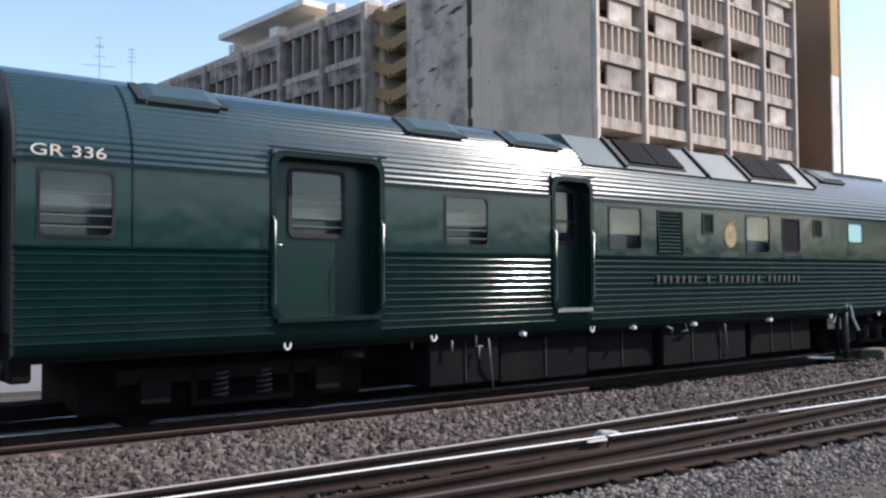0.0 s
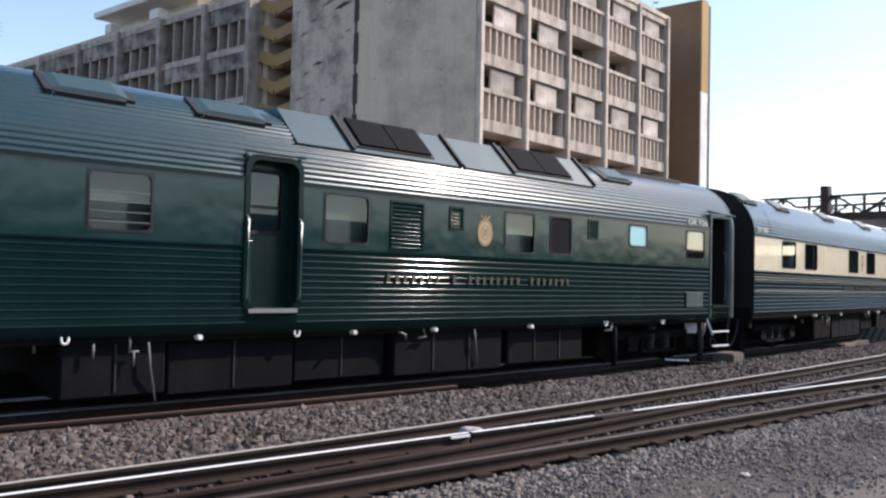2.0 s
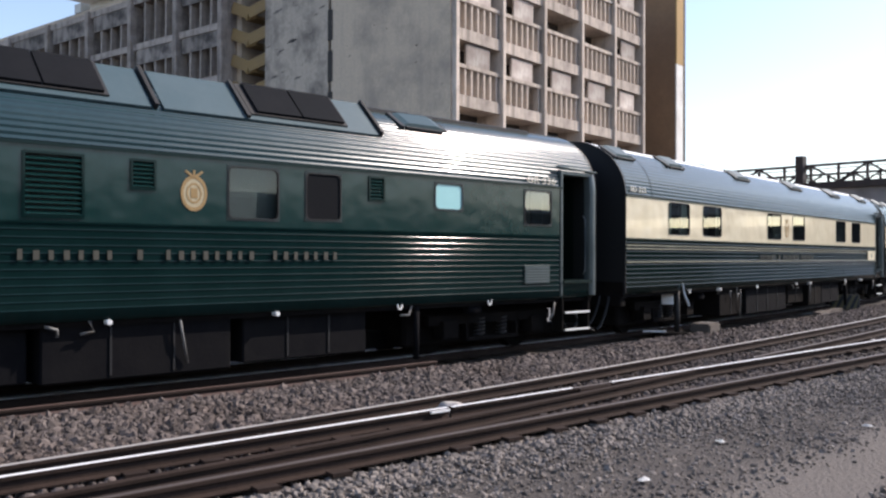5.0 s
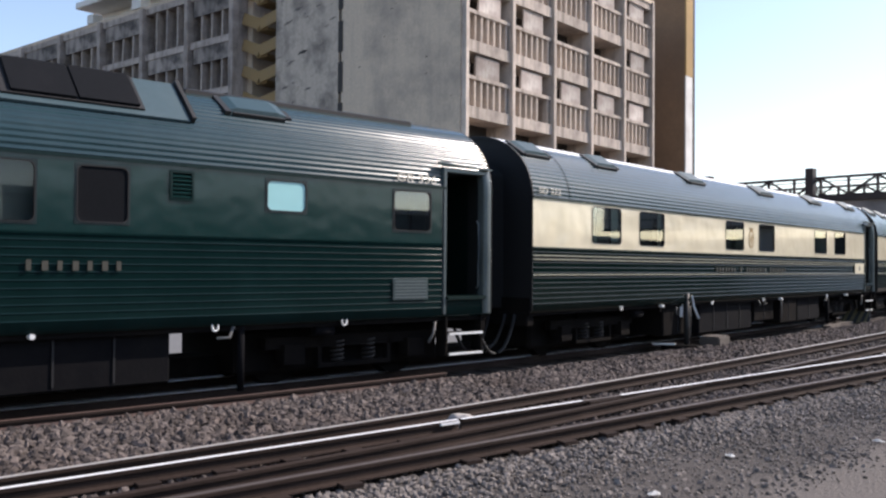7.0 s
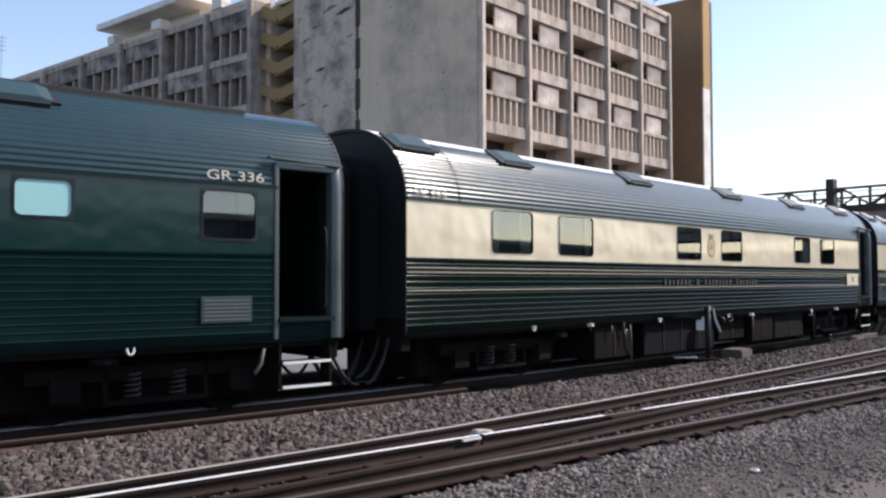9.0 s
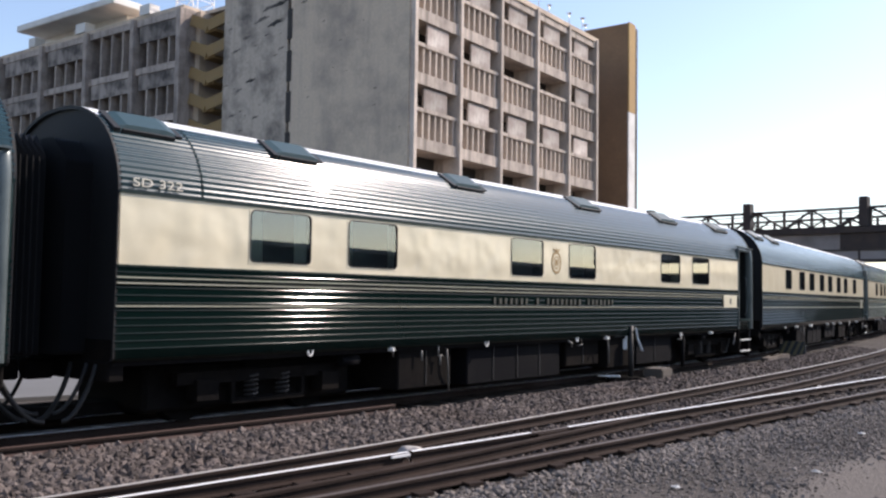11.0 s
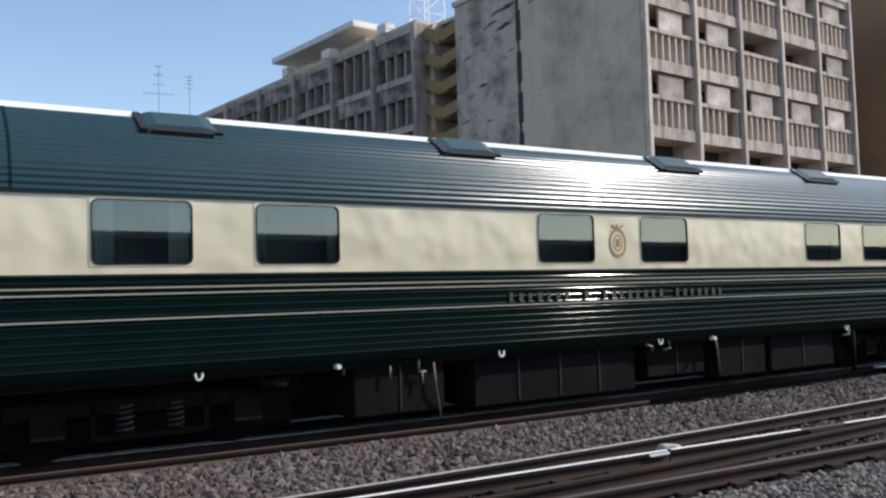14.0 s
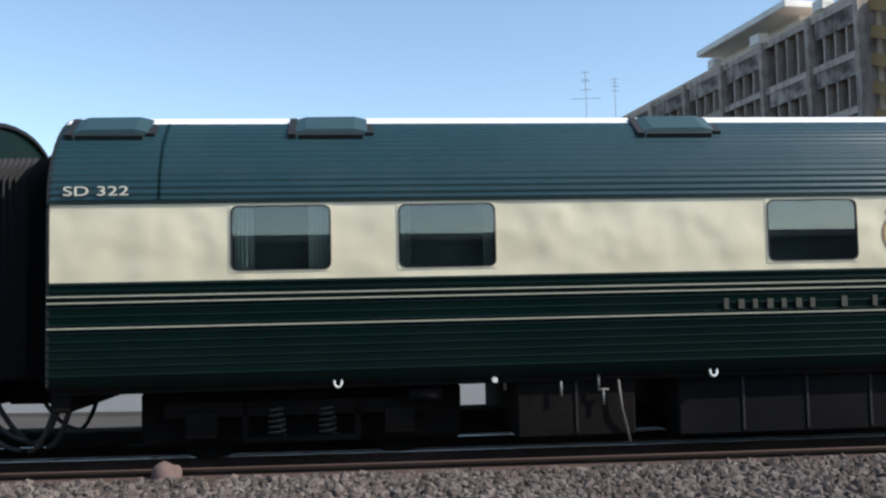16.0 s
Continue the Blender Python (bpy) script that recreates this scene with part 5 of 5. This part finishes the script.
def make_coach(label, scheme, windows, doors, vents, under, hooks, pipes, louvres=()):
    """A ribbed-steel sleeping or saloon coach; windows and the rest by metres from its rear end."""
    root = tagged(new("railway_coach"), label, "railway coach", "coaches of the train")
    green = scheme == "green"
    panel_mat = GREEN_PANEL if green else CREAM
    X = lambda v: v - L2
    holes = [(X(w[0]), X(w[1]), w[2], w[3]) for w in (*windows, *louvres)]
    cuts = [(X(a), X(b)) for a, b, _ in doors]
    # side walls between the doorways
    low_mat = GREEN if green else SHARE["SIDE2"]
    x = REAR
    for a, b in sorted(cuts) + [(FRONT, FRONT)]:
        if a - x > 0.01:
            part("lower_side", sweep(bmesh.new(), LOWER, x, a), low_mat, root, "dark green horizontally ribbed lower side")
            bm = bmesh.new()
            panel_sheet(bm, x, a, 1.93, GUTTER + 0.01, holes)
            part("side_panel", bm, panel_mat, root, "smooth green window panel, slightly dented" if green else "smooth cream window panel, slightly dented")
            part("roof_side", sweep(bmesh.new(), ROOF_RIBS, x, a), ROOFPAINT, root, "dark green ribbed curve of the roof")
        x = b
    for a, b in cuts:
        part("door_step_plate", sweep(bmesh.new(), [(-HALF + 0.05, 0.86), (-HALF, 0.9), (-HALF, 1.14)], a, b), low_mat, root)
        d0 = math.degrees(math.asin((3.07 - GUTTER) / CROWN))
        part("door_head", sweep(bmesh.new(), [(-HALF + 0.04, 3.03)] + ribs_roof(d0, RIB_TOP, 11), a, b), ROOFPAINT, root)
    part("roof_top", sweep(bmesh.new(), ROOF_CAP, REAR, FRONT), ROOFPAINT if green else ROOFTOP, root, "" if green else "white painted roof crown")
    part("far_side", sweep(bmesh.new(), FAR_SIDE, REAR, FRONT), GREEN, root)
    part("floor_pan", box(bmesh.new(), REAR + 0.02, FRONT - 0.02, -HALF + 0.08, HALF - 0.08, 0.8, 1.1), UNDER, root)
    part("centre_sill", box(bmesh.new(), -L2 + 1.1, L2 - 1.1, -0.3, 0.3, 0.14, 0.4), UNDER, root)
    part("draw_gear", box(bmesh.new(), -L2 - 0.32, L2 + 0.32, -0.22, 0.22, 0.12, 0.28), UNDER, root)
    # belt mouldings
    bm = bmesh.new()
    x = REAR
    for a, b in sorted(cuts) + [(FRONT, FRONT)]:
        if a - x > 0.01:
            box(bm, x, a, -HALF - 0.02, -HALF, GUTTER - 0.005, GUTTER + 0.03)
            box(bm, x, a, -HALF - 0.012, -HALF, 1.925, 1.95)
        x = b
    part("gutter", bm, GREEN if green else DARKGREEN, root)
    if not green:
        for z in (1.80, 1.735, 1.475):
            bm = bmesh.new()
            x = REAR
            for a, b in sorted(cuts) + [(FRONT, FRONT)]:
                if a - x > 0.01:
                    box(bm, x, a, -HALF - 0.021, -HALF - 0.002, z, z + 0.016)
                x = b
            part("lining_stripe", bm, STRIPE, root)
    # ends with black gangway bellows
    for s in (-1, 1):
        end = FRONT if s > 0 else REAR
        bm = bmesh.new()
        outline = [(-HALF + 0.05, 0.86), (-HALF, 0.9), (-HALF, GUTTER)] + [arc(a) for a in np.linspace(5, 90, 12)]
        outline = outline + [(-y, z) for y, z in outline[::-1][1:]]
        bm.faces.new([bm.verts.new((end - s * 0.03, y, z)) for y, z in outline])
        part("end_wall", bm, RUBBER if s < 0 else DARKGREEN, root, "black end wall" if s < 0 else "dark green end wall")
        # rim round the end of the shell
        bm = bmesh.new()
        inner = [(y * 0.975, 0.9 + (z - 0.9) * 0.985) for y, z in outline]
        loops = [[bm.verts.new((x, y, z)) for y, z in o] for o, x in ((outline, end - s * 0.02), (outline, end + s * 0.012), (inner, end + s * 0.012), (inner, end - s * 0.025))]
        for la, lb in zip(loops, loops[1:]):
            for q in range(len(outline) - 1):
                bm.faces.new((la[q], la[q + 1], lb[q + 1], lb[q]))
        part("end_rim", bm, RUBBER, root)
        reach = s * (L2 + 0.31) - end
        folds = 17
        bm = bmesh.new()
        last = None
        for k in range(folds):
            o = 0.0 if k % 2 else 0.06
            xa = end - s * 0.028 + reach * k / (folds - 1)
            loop = [bm.verts.new((xa, y, z)) for y, z in ((-0.72 - o, 0.98 - o), (0.72 + o, 0.98 - o), (0.72 + o, 3.1 + o), (0.45, 3.38 + o), (-0.45, 3.38 + o), (-0.72 - o, 3.1 + o))]
            if last:
                for q in range(6):
                    bm.faces.new((last[q], last[(q + 1) % 6], loop[(q + 1) % 6], loop[q]))
            last = loop
        bm.faces.new(last)
        part("gangway_bellows", bm, RUBBER, root, "black ribbed gangway bellows")
        for y, low, r0 in ((-1.05, 0.2, 0.026), (-0.85, 0.27, 0.024), (-0.5, 0.16, 0.03), (0.55, 0.2, 0.026)):
            bm = bmesh.new()
            pts = [(end + reach * f, y + 0.1 * f, 0.82 - (0.82 - low) * math.sin(math.pi * f * 0.5) ** 0.8) for f in np.linspace(0, 1, 11)]
            tube(bm, pts, r0, 6)
            part("brake_hose", bm, HOSE, root)
        part("coupler", bevelled(min(end, end + reach), max(end, end + reach), -0.12, 0.12, 0.6, 0.84, 0.03, 1), UNDER, root)
        part("buffer_beam", bevelled(min(end - s * 0.2, end), max(end - s * 0.2, end), -1.3, 1.3, 0.62, 0.86, 0.02, 1), UNDER, root)
    for a, b, kind in doors:
        door(root, X(a), X(b), LEAFGREEN, GREEN, kind == "end")
        if kind == "end":
            for z in (0.32, 0.62):
                bm = bmesh.new()
                box(bm, X(a) + 0.08, X(b) - 0.08, -HALF - 0.0, -HALF + 0.26, z - 0.02, z)
                st = part("step", bm, UNDER, root)
                part("nosing", box(bmesh.new(), X(a) + 0.08, X(b) - 0.08, -HALF - 0.025, -HALF - 0.002, z - 0.028, z + 0.004), WHITEPAINT, st, "white step edge")
            for u in (X(a) + 0.06, X(b) - 0.06):
                part("step_hanger", box(bmesh.new(), u - 0.02, u + 0.02, -HALF + 0.02, -HALF + 0.24, 0.28, 0.87), UNDER, root)
    for w in windows:
        window(root, X(w[0]), X(w[1]), w[2], w[3], w[4], GREENFRAME if green else CREAM, w[5] if len(w) > 5 else 0.0)
    for a, b, c, d, k in louvres:
        louvre(root, X(a), X(b), c, d, k)
    for a, b in vents:
        roof_vent(root, X(a), X(b), ROOFGREEN)
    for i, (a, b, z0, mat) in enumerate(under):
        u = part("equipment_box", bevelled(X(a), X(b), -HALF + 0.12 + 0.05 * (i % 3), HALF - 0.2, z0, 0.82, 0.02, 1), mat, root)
        k = max(1, int((b - a) / 0.9))
        for j in range(1, k + 1):
            xx = X(a) + (b - a) * j / (k + 1)
            part("door_seam", box(bmesh.new(), xx - 0.012, xx + 0.012, -HALF + 0.105 + 0.05 * (i % 3), -HALF + 0.119 + 0.05 * (i % 3), z0 + 0.05, 0.78), RUBBER, u)
    for h in hooks:
        lifting_hook(root, X(h))
    for h in pipes:
        pipe_end(root, X(h))
    for s in (-1, 1):
        WHEELS.extend(make_bogie(root, s * BOGIE))
    return root


# Lower green of the cream coaches, darkened likewise for the ground mirrored in it.
SHARE = {"SIDE2": surface("ground_dimmed_rib_paint", (0.0023, 0.009, 0.0078), 0.09, spec=0.15, vary=0.15, bump=0.002, bump_scale=1.6, bump_detail=0.5, dirt=(0.006, 0.014, 0.013), dirt_amount=0.2)}
JAMB = surface("worn_grey_green_door_post", (0.095, 0.115, 0.115), 0.35, metal=0.3, vary=0.2, dirt=(0.03, 0.045, 0.045), dirt_amount=0.3)
LEAFGREEN = surface("green_door_leaf_paint", (0.005, 0.025, 0.02), 0.3, spec=0.3, vary=0.15, bump=0.002, bump_scale=2.0, dirt=(0.01, 0.03, 0.028), dirt_amount=0.2)
# Paler than the frames: the light the springs catch is in the colour.
SPRING = surface("lit_tone_spring_steel", (0.03, 0.027, 0.025), 0.7, vary=0.3)
BARGREY = surface("grey_window_bar", (0.1, 0.11, 0.11), 0.5, vary=0.2)
HOSE = surface("dusty_rubber_hose", (0.02, 0.02, 0.02), 0.7, vary=0.3)
GREENFRAME = surface("dark_window_surround", (0.009, 0.018, 0.017), 0.35, metal=0.2, vary=0.2)
ROOFGREEN = surface("blue_grey_vent_paint", (0.022, 0.056, 0.066), 0.5, vary=0.2, dirt=(0.035, 0.07, 0.08), dirt_amount=0.3)

PLATEGREY = surface("grey_slat_paint", (0.11, 0.13, 0.13), 0.5, vary=0.2)
Z0, Z1 = 2.03, 2.70
coach_a = make_coach(
    "dark green ribbed-steel railway coach with recessed doors", "green",
    [(0.23, 0.96, Z0, Z1, GLASS_A), (5.17, 5.92, Z0, Z1, GLASS_A), (8.31, 9.08, Z0, Z1, GLASS_A), (11.87, 12.62, Z0, Z1, GLASS_A), (13.02, 13.62, Z0 + 0.02, Z1, BLACKPANEL), (15.36, 15.97, 2.28, 2.7, SKYPANE), (17.4, 18.12, 2.1, Z1, GLASS)],
    [(2.74, 4.18, "side"), (7.16, 7.92, "side"), (18.4, 19.25, "end")],
    [(1.35, 2.25), (4.85, 5.75), (6.65, 7.6), (15.0, 15.85)],
    [(5.0, 6.2, 0.2, UNDERBOX), (6.25, 8.0, 0.16, UNDERBOX), (8.05, 9.6, 0.2, UNDERBOX), (9.7, 12.0, 0.18, UNDERBOX), (12.2, 14.2, 0.22, UNDERBOX)],
    [2.91, 5.0, 7.95, 14.7, 16.6], [6.56, 8.88, 10.4, 12.6],
    [(9.47, 10.1, 1.99, 2.68, 11), (10.64, 10.93, 2.34, 2.68, 6), (14.1, 14.38, 2.36, 2.7, 6)])
for x0, x1 in ((0.23, 0.96), (5.17, 5.92)):
    for z in (2.14, 2.25, 2.36, 2.47):
        part("window_bar", box(bmesh.new(), x0 - L2 + 0.03, x1 - L2 - 0.03, -HALF - 0.008, -HALF - 0.001, z - 0.006, z + 0.006), BARGREY, coach_a)
emblem(coach_a, 11.42 - L2, 2.33, True)
letter_bars(coach_a, 9.38 - L2, 13.6 - L2, 1.535, 1.65)
lettering(coach_a, "GR 336", 0.15 - L2, 2.82, 0.16, IVORY, 0.72)
lettering(coach_a, "GR 336", 17.45 - L2, 2.82, 0.16, IVORY, 0.75)
part("notice_plate", bevelled(17.4 - L2, 18.05 - L2, -HALF - 0.024, -HALF - 0.017, 1.13, 1.44, 0.003, 1), surface("dark_grey_plate", (0.03, 0.05, 0.05), 0.4, vary=0.2), coach_a, "pale slatted plate on the ribs")
for k in range(6):
    part("plate_slat", box(bmesh.new(), 17.43 - L2, 18.02 - L2, -HALF - 0.03, -HALF - 0.0245, 1.16 + 0.045 * k, 1.175 + 0.045 * k), PLATEGREY, coach_a)
# panel seam near the coach's rear, smooth roof sheets and black roof panels
for x in (1.14,):
    part("seam_strip", sweep(bmesh.new(), [(y - 0.004, z) for y, z in LOWER], x - 0.012 - L2, x + 0.012 - L2), GREEN, coach_a)
    bm = sweep(bmesh.new(), [(-HALF - 0.003, 1.93), (-HALF - 0.003, GUTTER)] + [(y - 0.003, z + 0.003) for y, z in ROOF_RIBS], x - 0.014 - L2, x + 0.014 - L2)
    part("seam_strip", bm, GREEN, coach_a)


KNEE = 62.0


def roof_facet(f, lift=0.0):
    """A point (y, z) on the flat raised sheet of the roof, f from its lower edge (0) to its knee (1)."""
    (y0, z0), (y1, z1) = arc(29), arc(KNEE)
    n0, n1 = arc_normal(29), arc_normal(KNEE)
    a, b = Vector((y0 + n0.y * 0.035, z0 + n0.z * 0.035)), Vector((y1 + n1.y * 0.095, z1 + n1.z * 0.095))
    d = (b - a).normalized()
    return a.lerp(b, f) + Vector((-d.y, d.x)) * lift


def roof_block(profile, x0, x1, material, name):
    """A sheet-metal hood on the roof: its section (y, z) from x0 to x1, with closed ends."""
    bm = bmesh.new()
    a, b = ([bm.verts.new((x - L2, y, z)) for y, z in profile] for x in (x0, x1))
    k = len(profile)
    for q in range(k):
        bm.faces.new((a[q], b[q], b[(q + 1) % k], a[(q + 1) % k]))
    bm.faces.new(a)
    bm.faces.new(b[::-1])
    bmesh.ops.recalc_face_normals(bm, faces=bm.faces[:])
    return part(name, bm, material, coach_a)


def roof_sheet(x0, x1):
    top = arc(88)
    roof_block([arc(28.5), roof_facet(0), roof_facet(1), (top[0], top[1] + 0.05), (top[0], top[1] - 0.1), (-0.9, 3.3)], x0, x1, ROOFGREY, "roof_sheet")


def facet_panel(x0, x1, f0, f1, low, high, material, name):
    roof_block([roof_facet(f0, low), roof_facet(f0, high), roof_facet(f1, high), roof_facet(f1, low)], x0, x1, material, name)


roof_sheet(7.95, 10.95)
roof_sheet(11.1, 14.4)
for x0, x1 in ((9.05, 10.4), (12.4, 13.8)):
    facet_panel(x0 - 0.1, x1 + 0.06, 0.12, 0.99, -0.01, 0.025, RUBBER, "panel_edging")
    facet_panel(x0, x0 + (x1 - x0) * 0.49, 0.16, 0.97, 0.0, 0.06, BLACKPANEL, "black_roof_panel")
    facet_panel(x0 + (x1 - x0) * 0.51, x1, 0.16, 0.97, 0.0, 0.06, BLACKPANEL, "black_roof_panel")
for x in (8.86, 10.98, 12.22, 14.42):
    facet_panel(x, x + 0.05, 0.02, 1.05, -0.05, 0.045, RUBBER, "roof_rib")
edge_low, edge_high = arc(63), arc(66)
roof_block([edge_low, (edge_low[0], edge_low[1] + 0.05), (edge_high[0], edge_high[1] + 0.05), edge_high], 14.6, 18.3, RUBBER, "roof_rib")

coach_b = make_coach(
    "dark green and cream ribbed-steel sleeping coach", "cream",
    [(1.85, 2.91, 2.035, 2.735, GLASS, 0.21), (3.6, 4.66, 2.035, 2.735, GLASS, 0.1), (7.66, 8.72, 2.035, 2.735, GLASS), (9.63, 10.68, 2.035, 2.735, GLASS), (13.67, 14.72, 2.05, 2.735, GLASS), (15.41, 16.45, 2.05, 2.735, GLASS)],
    [(18.45, 19.3, "end")],
    [(0.15, 0.95), (2.5, 3.3), (6.4, 7.25), (10.5, 11.4), (14.3, 15.2), (17.6, 18.4)],
    [(4.85, 6.15, 0.2, UNDER), (6.65, 9.6, 0.16, UNDERBOX), (9.9, 11.2, 0.3, UNDER), (11.4, 12.6, 0.2, UNDER), (12.8, 14.6, 0.2, UNDERBOX)],
    [2.95, 7.0, 10.0, 14.8], [4.6, 11.2, 16.6])
emblem(coach_b, 9.17 - L2, 2.33, False)
letter_bars(coach_b, 7.1 - L2, 11.45 - L2, 1.535, 1.65)
lettering(coach_b, "SD 322", 0.17 - L2, 2.845, 0.14, IVORY, 0.66)
part("notice_plate", bevelled(17.35 - L2, 18.25 - L2, -HALF - 0.026, -HALF - 0.017, 1.48, 1.8, 0.003, 1), surface("cream_plate", (0.66, 0.6, 0.44), 0.4, vary=0.1), coach_b, "cream name plate on the ribs")
part("plate_mark", box(bmesh.new(), 17.75 - L2, 17.85 - L2, -HALF - 0.03, -HALF - 0.0265, 1.58, 1.72), LETTER, coach_b)
bm = sweep(bmesh.new(), [(y - 0.003, z + 0.003) for y, z in ROOF_RIBS], 1.115 - L2, 1.145 - L2)
part("seam_strip", bm, GREEN, coach_b)

coach_c = make_coach(
    "dark green and cream ribbed-steel coach with eight windows", "cream",
    [(2.9, 3.75, 2.06, 2.70, GLASS), (4.9, 5.75, 2.06, 2.70, GLASS), (6.5, 7.35, 2.06, 2.70, GLASS), (8.3, 9.15, 2.06, 2.70, GLASS), (9.9, 10.75, 2.06, 2.70, GLASS), (11.7, 12.55, 2.06, 2.70, GLASS), (13.3, 14.15, 2.06, 2.70, GLASS), (15.5, 16.35, 2.06, 2.70, GLASS)],
    [(18.45, 19.3, "end")],
    [(0.6, 1.4), (2.6, 3.4)],
    [(5.0, 6.4, 0.25, UNDERBOX), (7.0, 9.4, 0.18, UNDERBOX), (10.4, 12.4, 0.3, UNDERBOX), (12.8, 14.2, 0.25, UNDER)],
    [2.95, 7.0, 14.8], [4.6, 6.8, 9.9, 11.2, 12.6, 16.6])
part("notice_plate", bevelled(17.5 - L2, 17.9 - L2, -HALF - 0.026, -HALF - 0.017, 1.45, 1.8, 0.003, 1), STRIPE, coach_c)


def loose_pipe(parent, pts, r, material, name="drain_pipe"):
    bm = bmesh.new()
    pts = [(x - L2, y, z) for x, y, z in pts]
    tube(bm, pts, r, 6)
    part(name, bm, material, parent)


PIPEGREY = surface("pale_grey_pipe", (0.16, 0.16, 0.155), 0.6, vary=0.3, dirt=(0.08, 0.07, 0.06), dirt_amount=0.5)
for c in (coach_b, coach_a, coach_c):
    loose_pipe(c, [(4.25, -1.3, 0.84), (4.42, -1.3, 0.84)], 0.016, PIPEGREY)
    loose_pipe(c, [(4.48, -1.3, 0.84), (4.66, -1.3, 0.84), (4.72, -1.3, 0.8), (4.72, -1.3, 0.72)], 0.018, PIPEGREY)
    loose_pipe(c, [(5.32, -1.36, 0.8), (5.32, -1.36, 0.64)], 0.014, PIPEGREY)
    loose_pipe(c, [(5.73, -1.36, 0.86), (5.73, -1.36, 0.72)], 0.014, PIPEGREY)
    loose_pipe(c, [(5.78, -1.36, 0.7), (5.78, -1.36, 0.54)], 0.014, PIPEGREY)
    loose_pipe(c, [(5.72, -1.36, 0.7), (5.84, -1.36, 0.7)], 0.014, PIPEGREY)
    loose_pipe(c, [(5.95, -1.36, 0.8), (5.98, -1.36, 0.5), (6.08, -1.3, 0.12)], 0.014, PIPEGREY)
    loose_pipe(c, [(9.72, -1.36, 0.82), (9.85, -1.36, 0.78), (9.85, -1.36, 0.7)], 0.018, PIPEGREY)
    loose_pipe(c, [(10.2, -1.36, 0.86), (10.25, -1.36, 0.74), (10.1, -1.36, 0.72)], 0.018, PIPEGREY)
    loose_pipe(c, [(11.28, -1.36, 0.82), (11.32, -1.36, 0.6), (11.4, -1.32, 0.3)], 0.014, PIPEGREY)
    loose_pipe(c, [(15.1, -1.3, 0.85), (15.1, -1.3, 0.05)], 0.05, UNDERBOX, "down_pipe")
    loose_pipe(c, [(14.75, -1.34, 0.72), (14.92, -1.34, 0.72), (14.98, -1.34, 0.88)], 0.02, PIPEGREY)
    loose_pipe(c, [(16.2, -1.25, 0.74), (16.5, -1.25, 0.74)], 0.07, UNDERBOX, "air_reservoir")
    loose_pipe(c, [(3.7, -1.2, 0.7), (4.05, -1.2, 0.7)], 0.08, UNDERBOX, "air_reservoir")
    loose_pipe(c, [(18.12, -1.38, 0.5), (18.2, -1.38, 0.62), (18.24, -1.38, 0.8)], 0.022, PIPEGREY)
COACHES = [coach_a, coach_b, coach_c]
for i in range(7):
    COACHES.append(copy_thing(coach_c, pose(0, 0, 0)))


def motions():
    """The train creeps to the left along its curve; its wheels roll."""
    for number, coach in enumerate(COACHES):
        walk(coach, [(t, coach_pose(number, t)) for t in TT])
    for wheelset, u in WHEELS:
        walk(wheelset, [(t, pose(u, 0, 0.43, 0, math.degrees((travelled(t) - travelled(0)) / 0.43), 0)) for t in np.arange(0, 16.01, 0.32)])


motions()
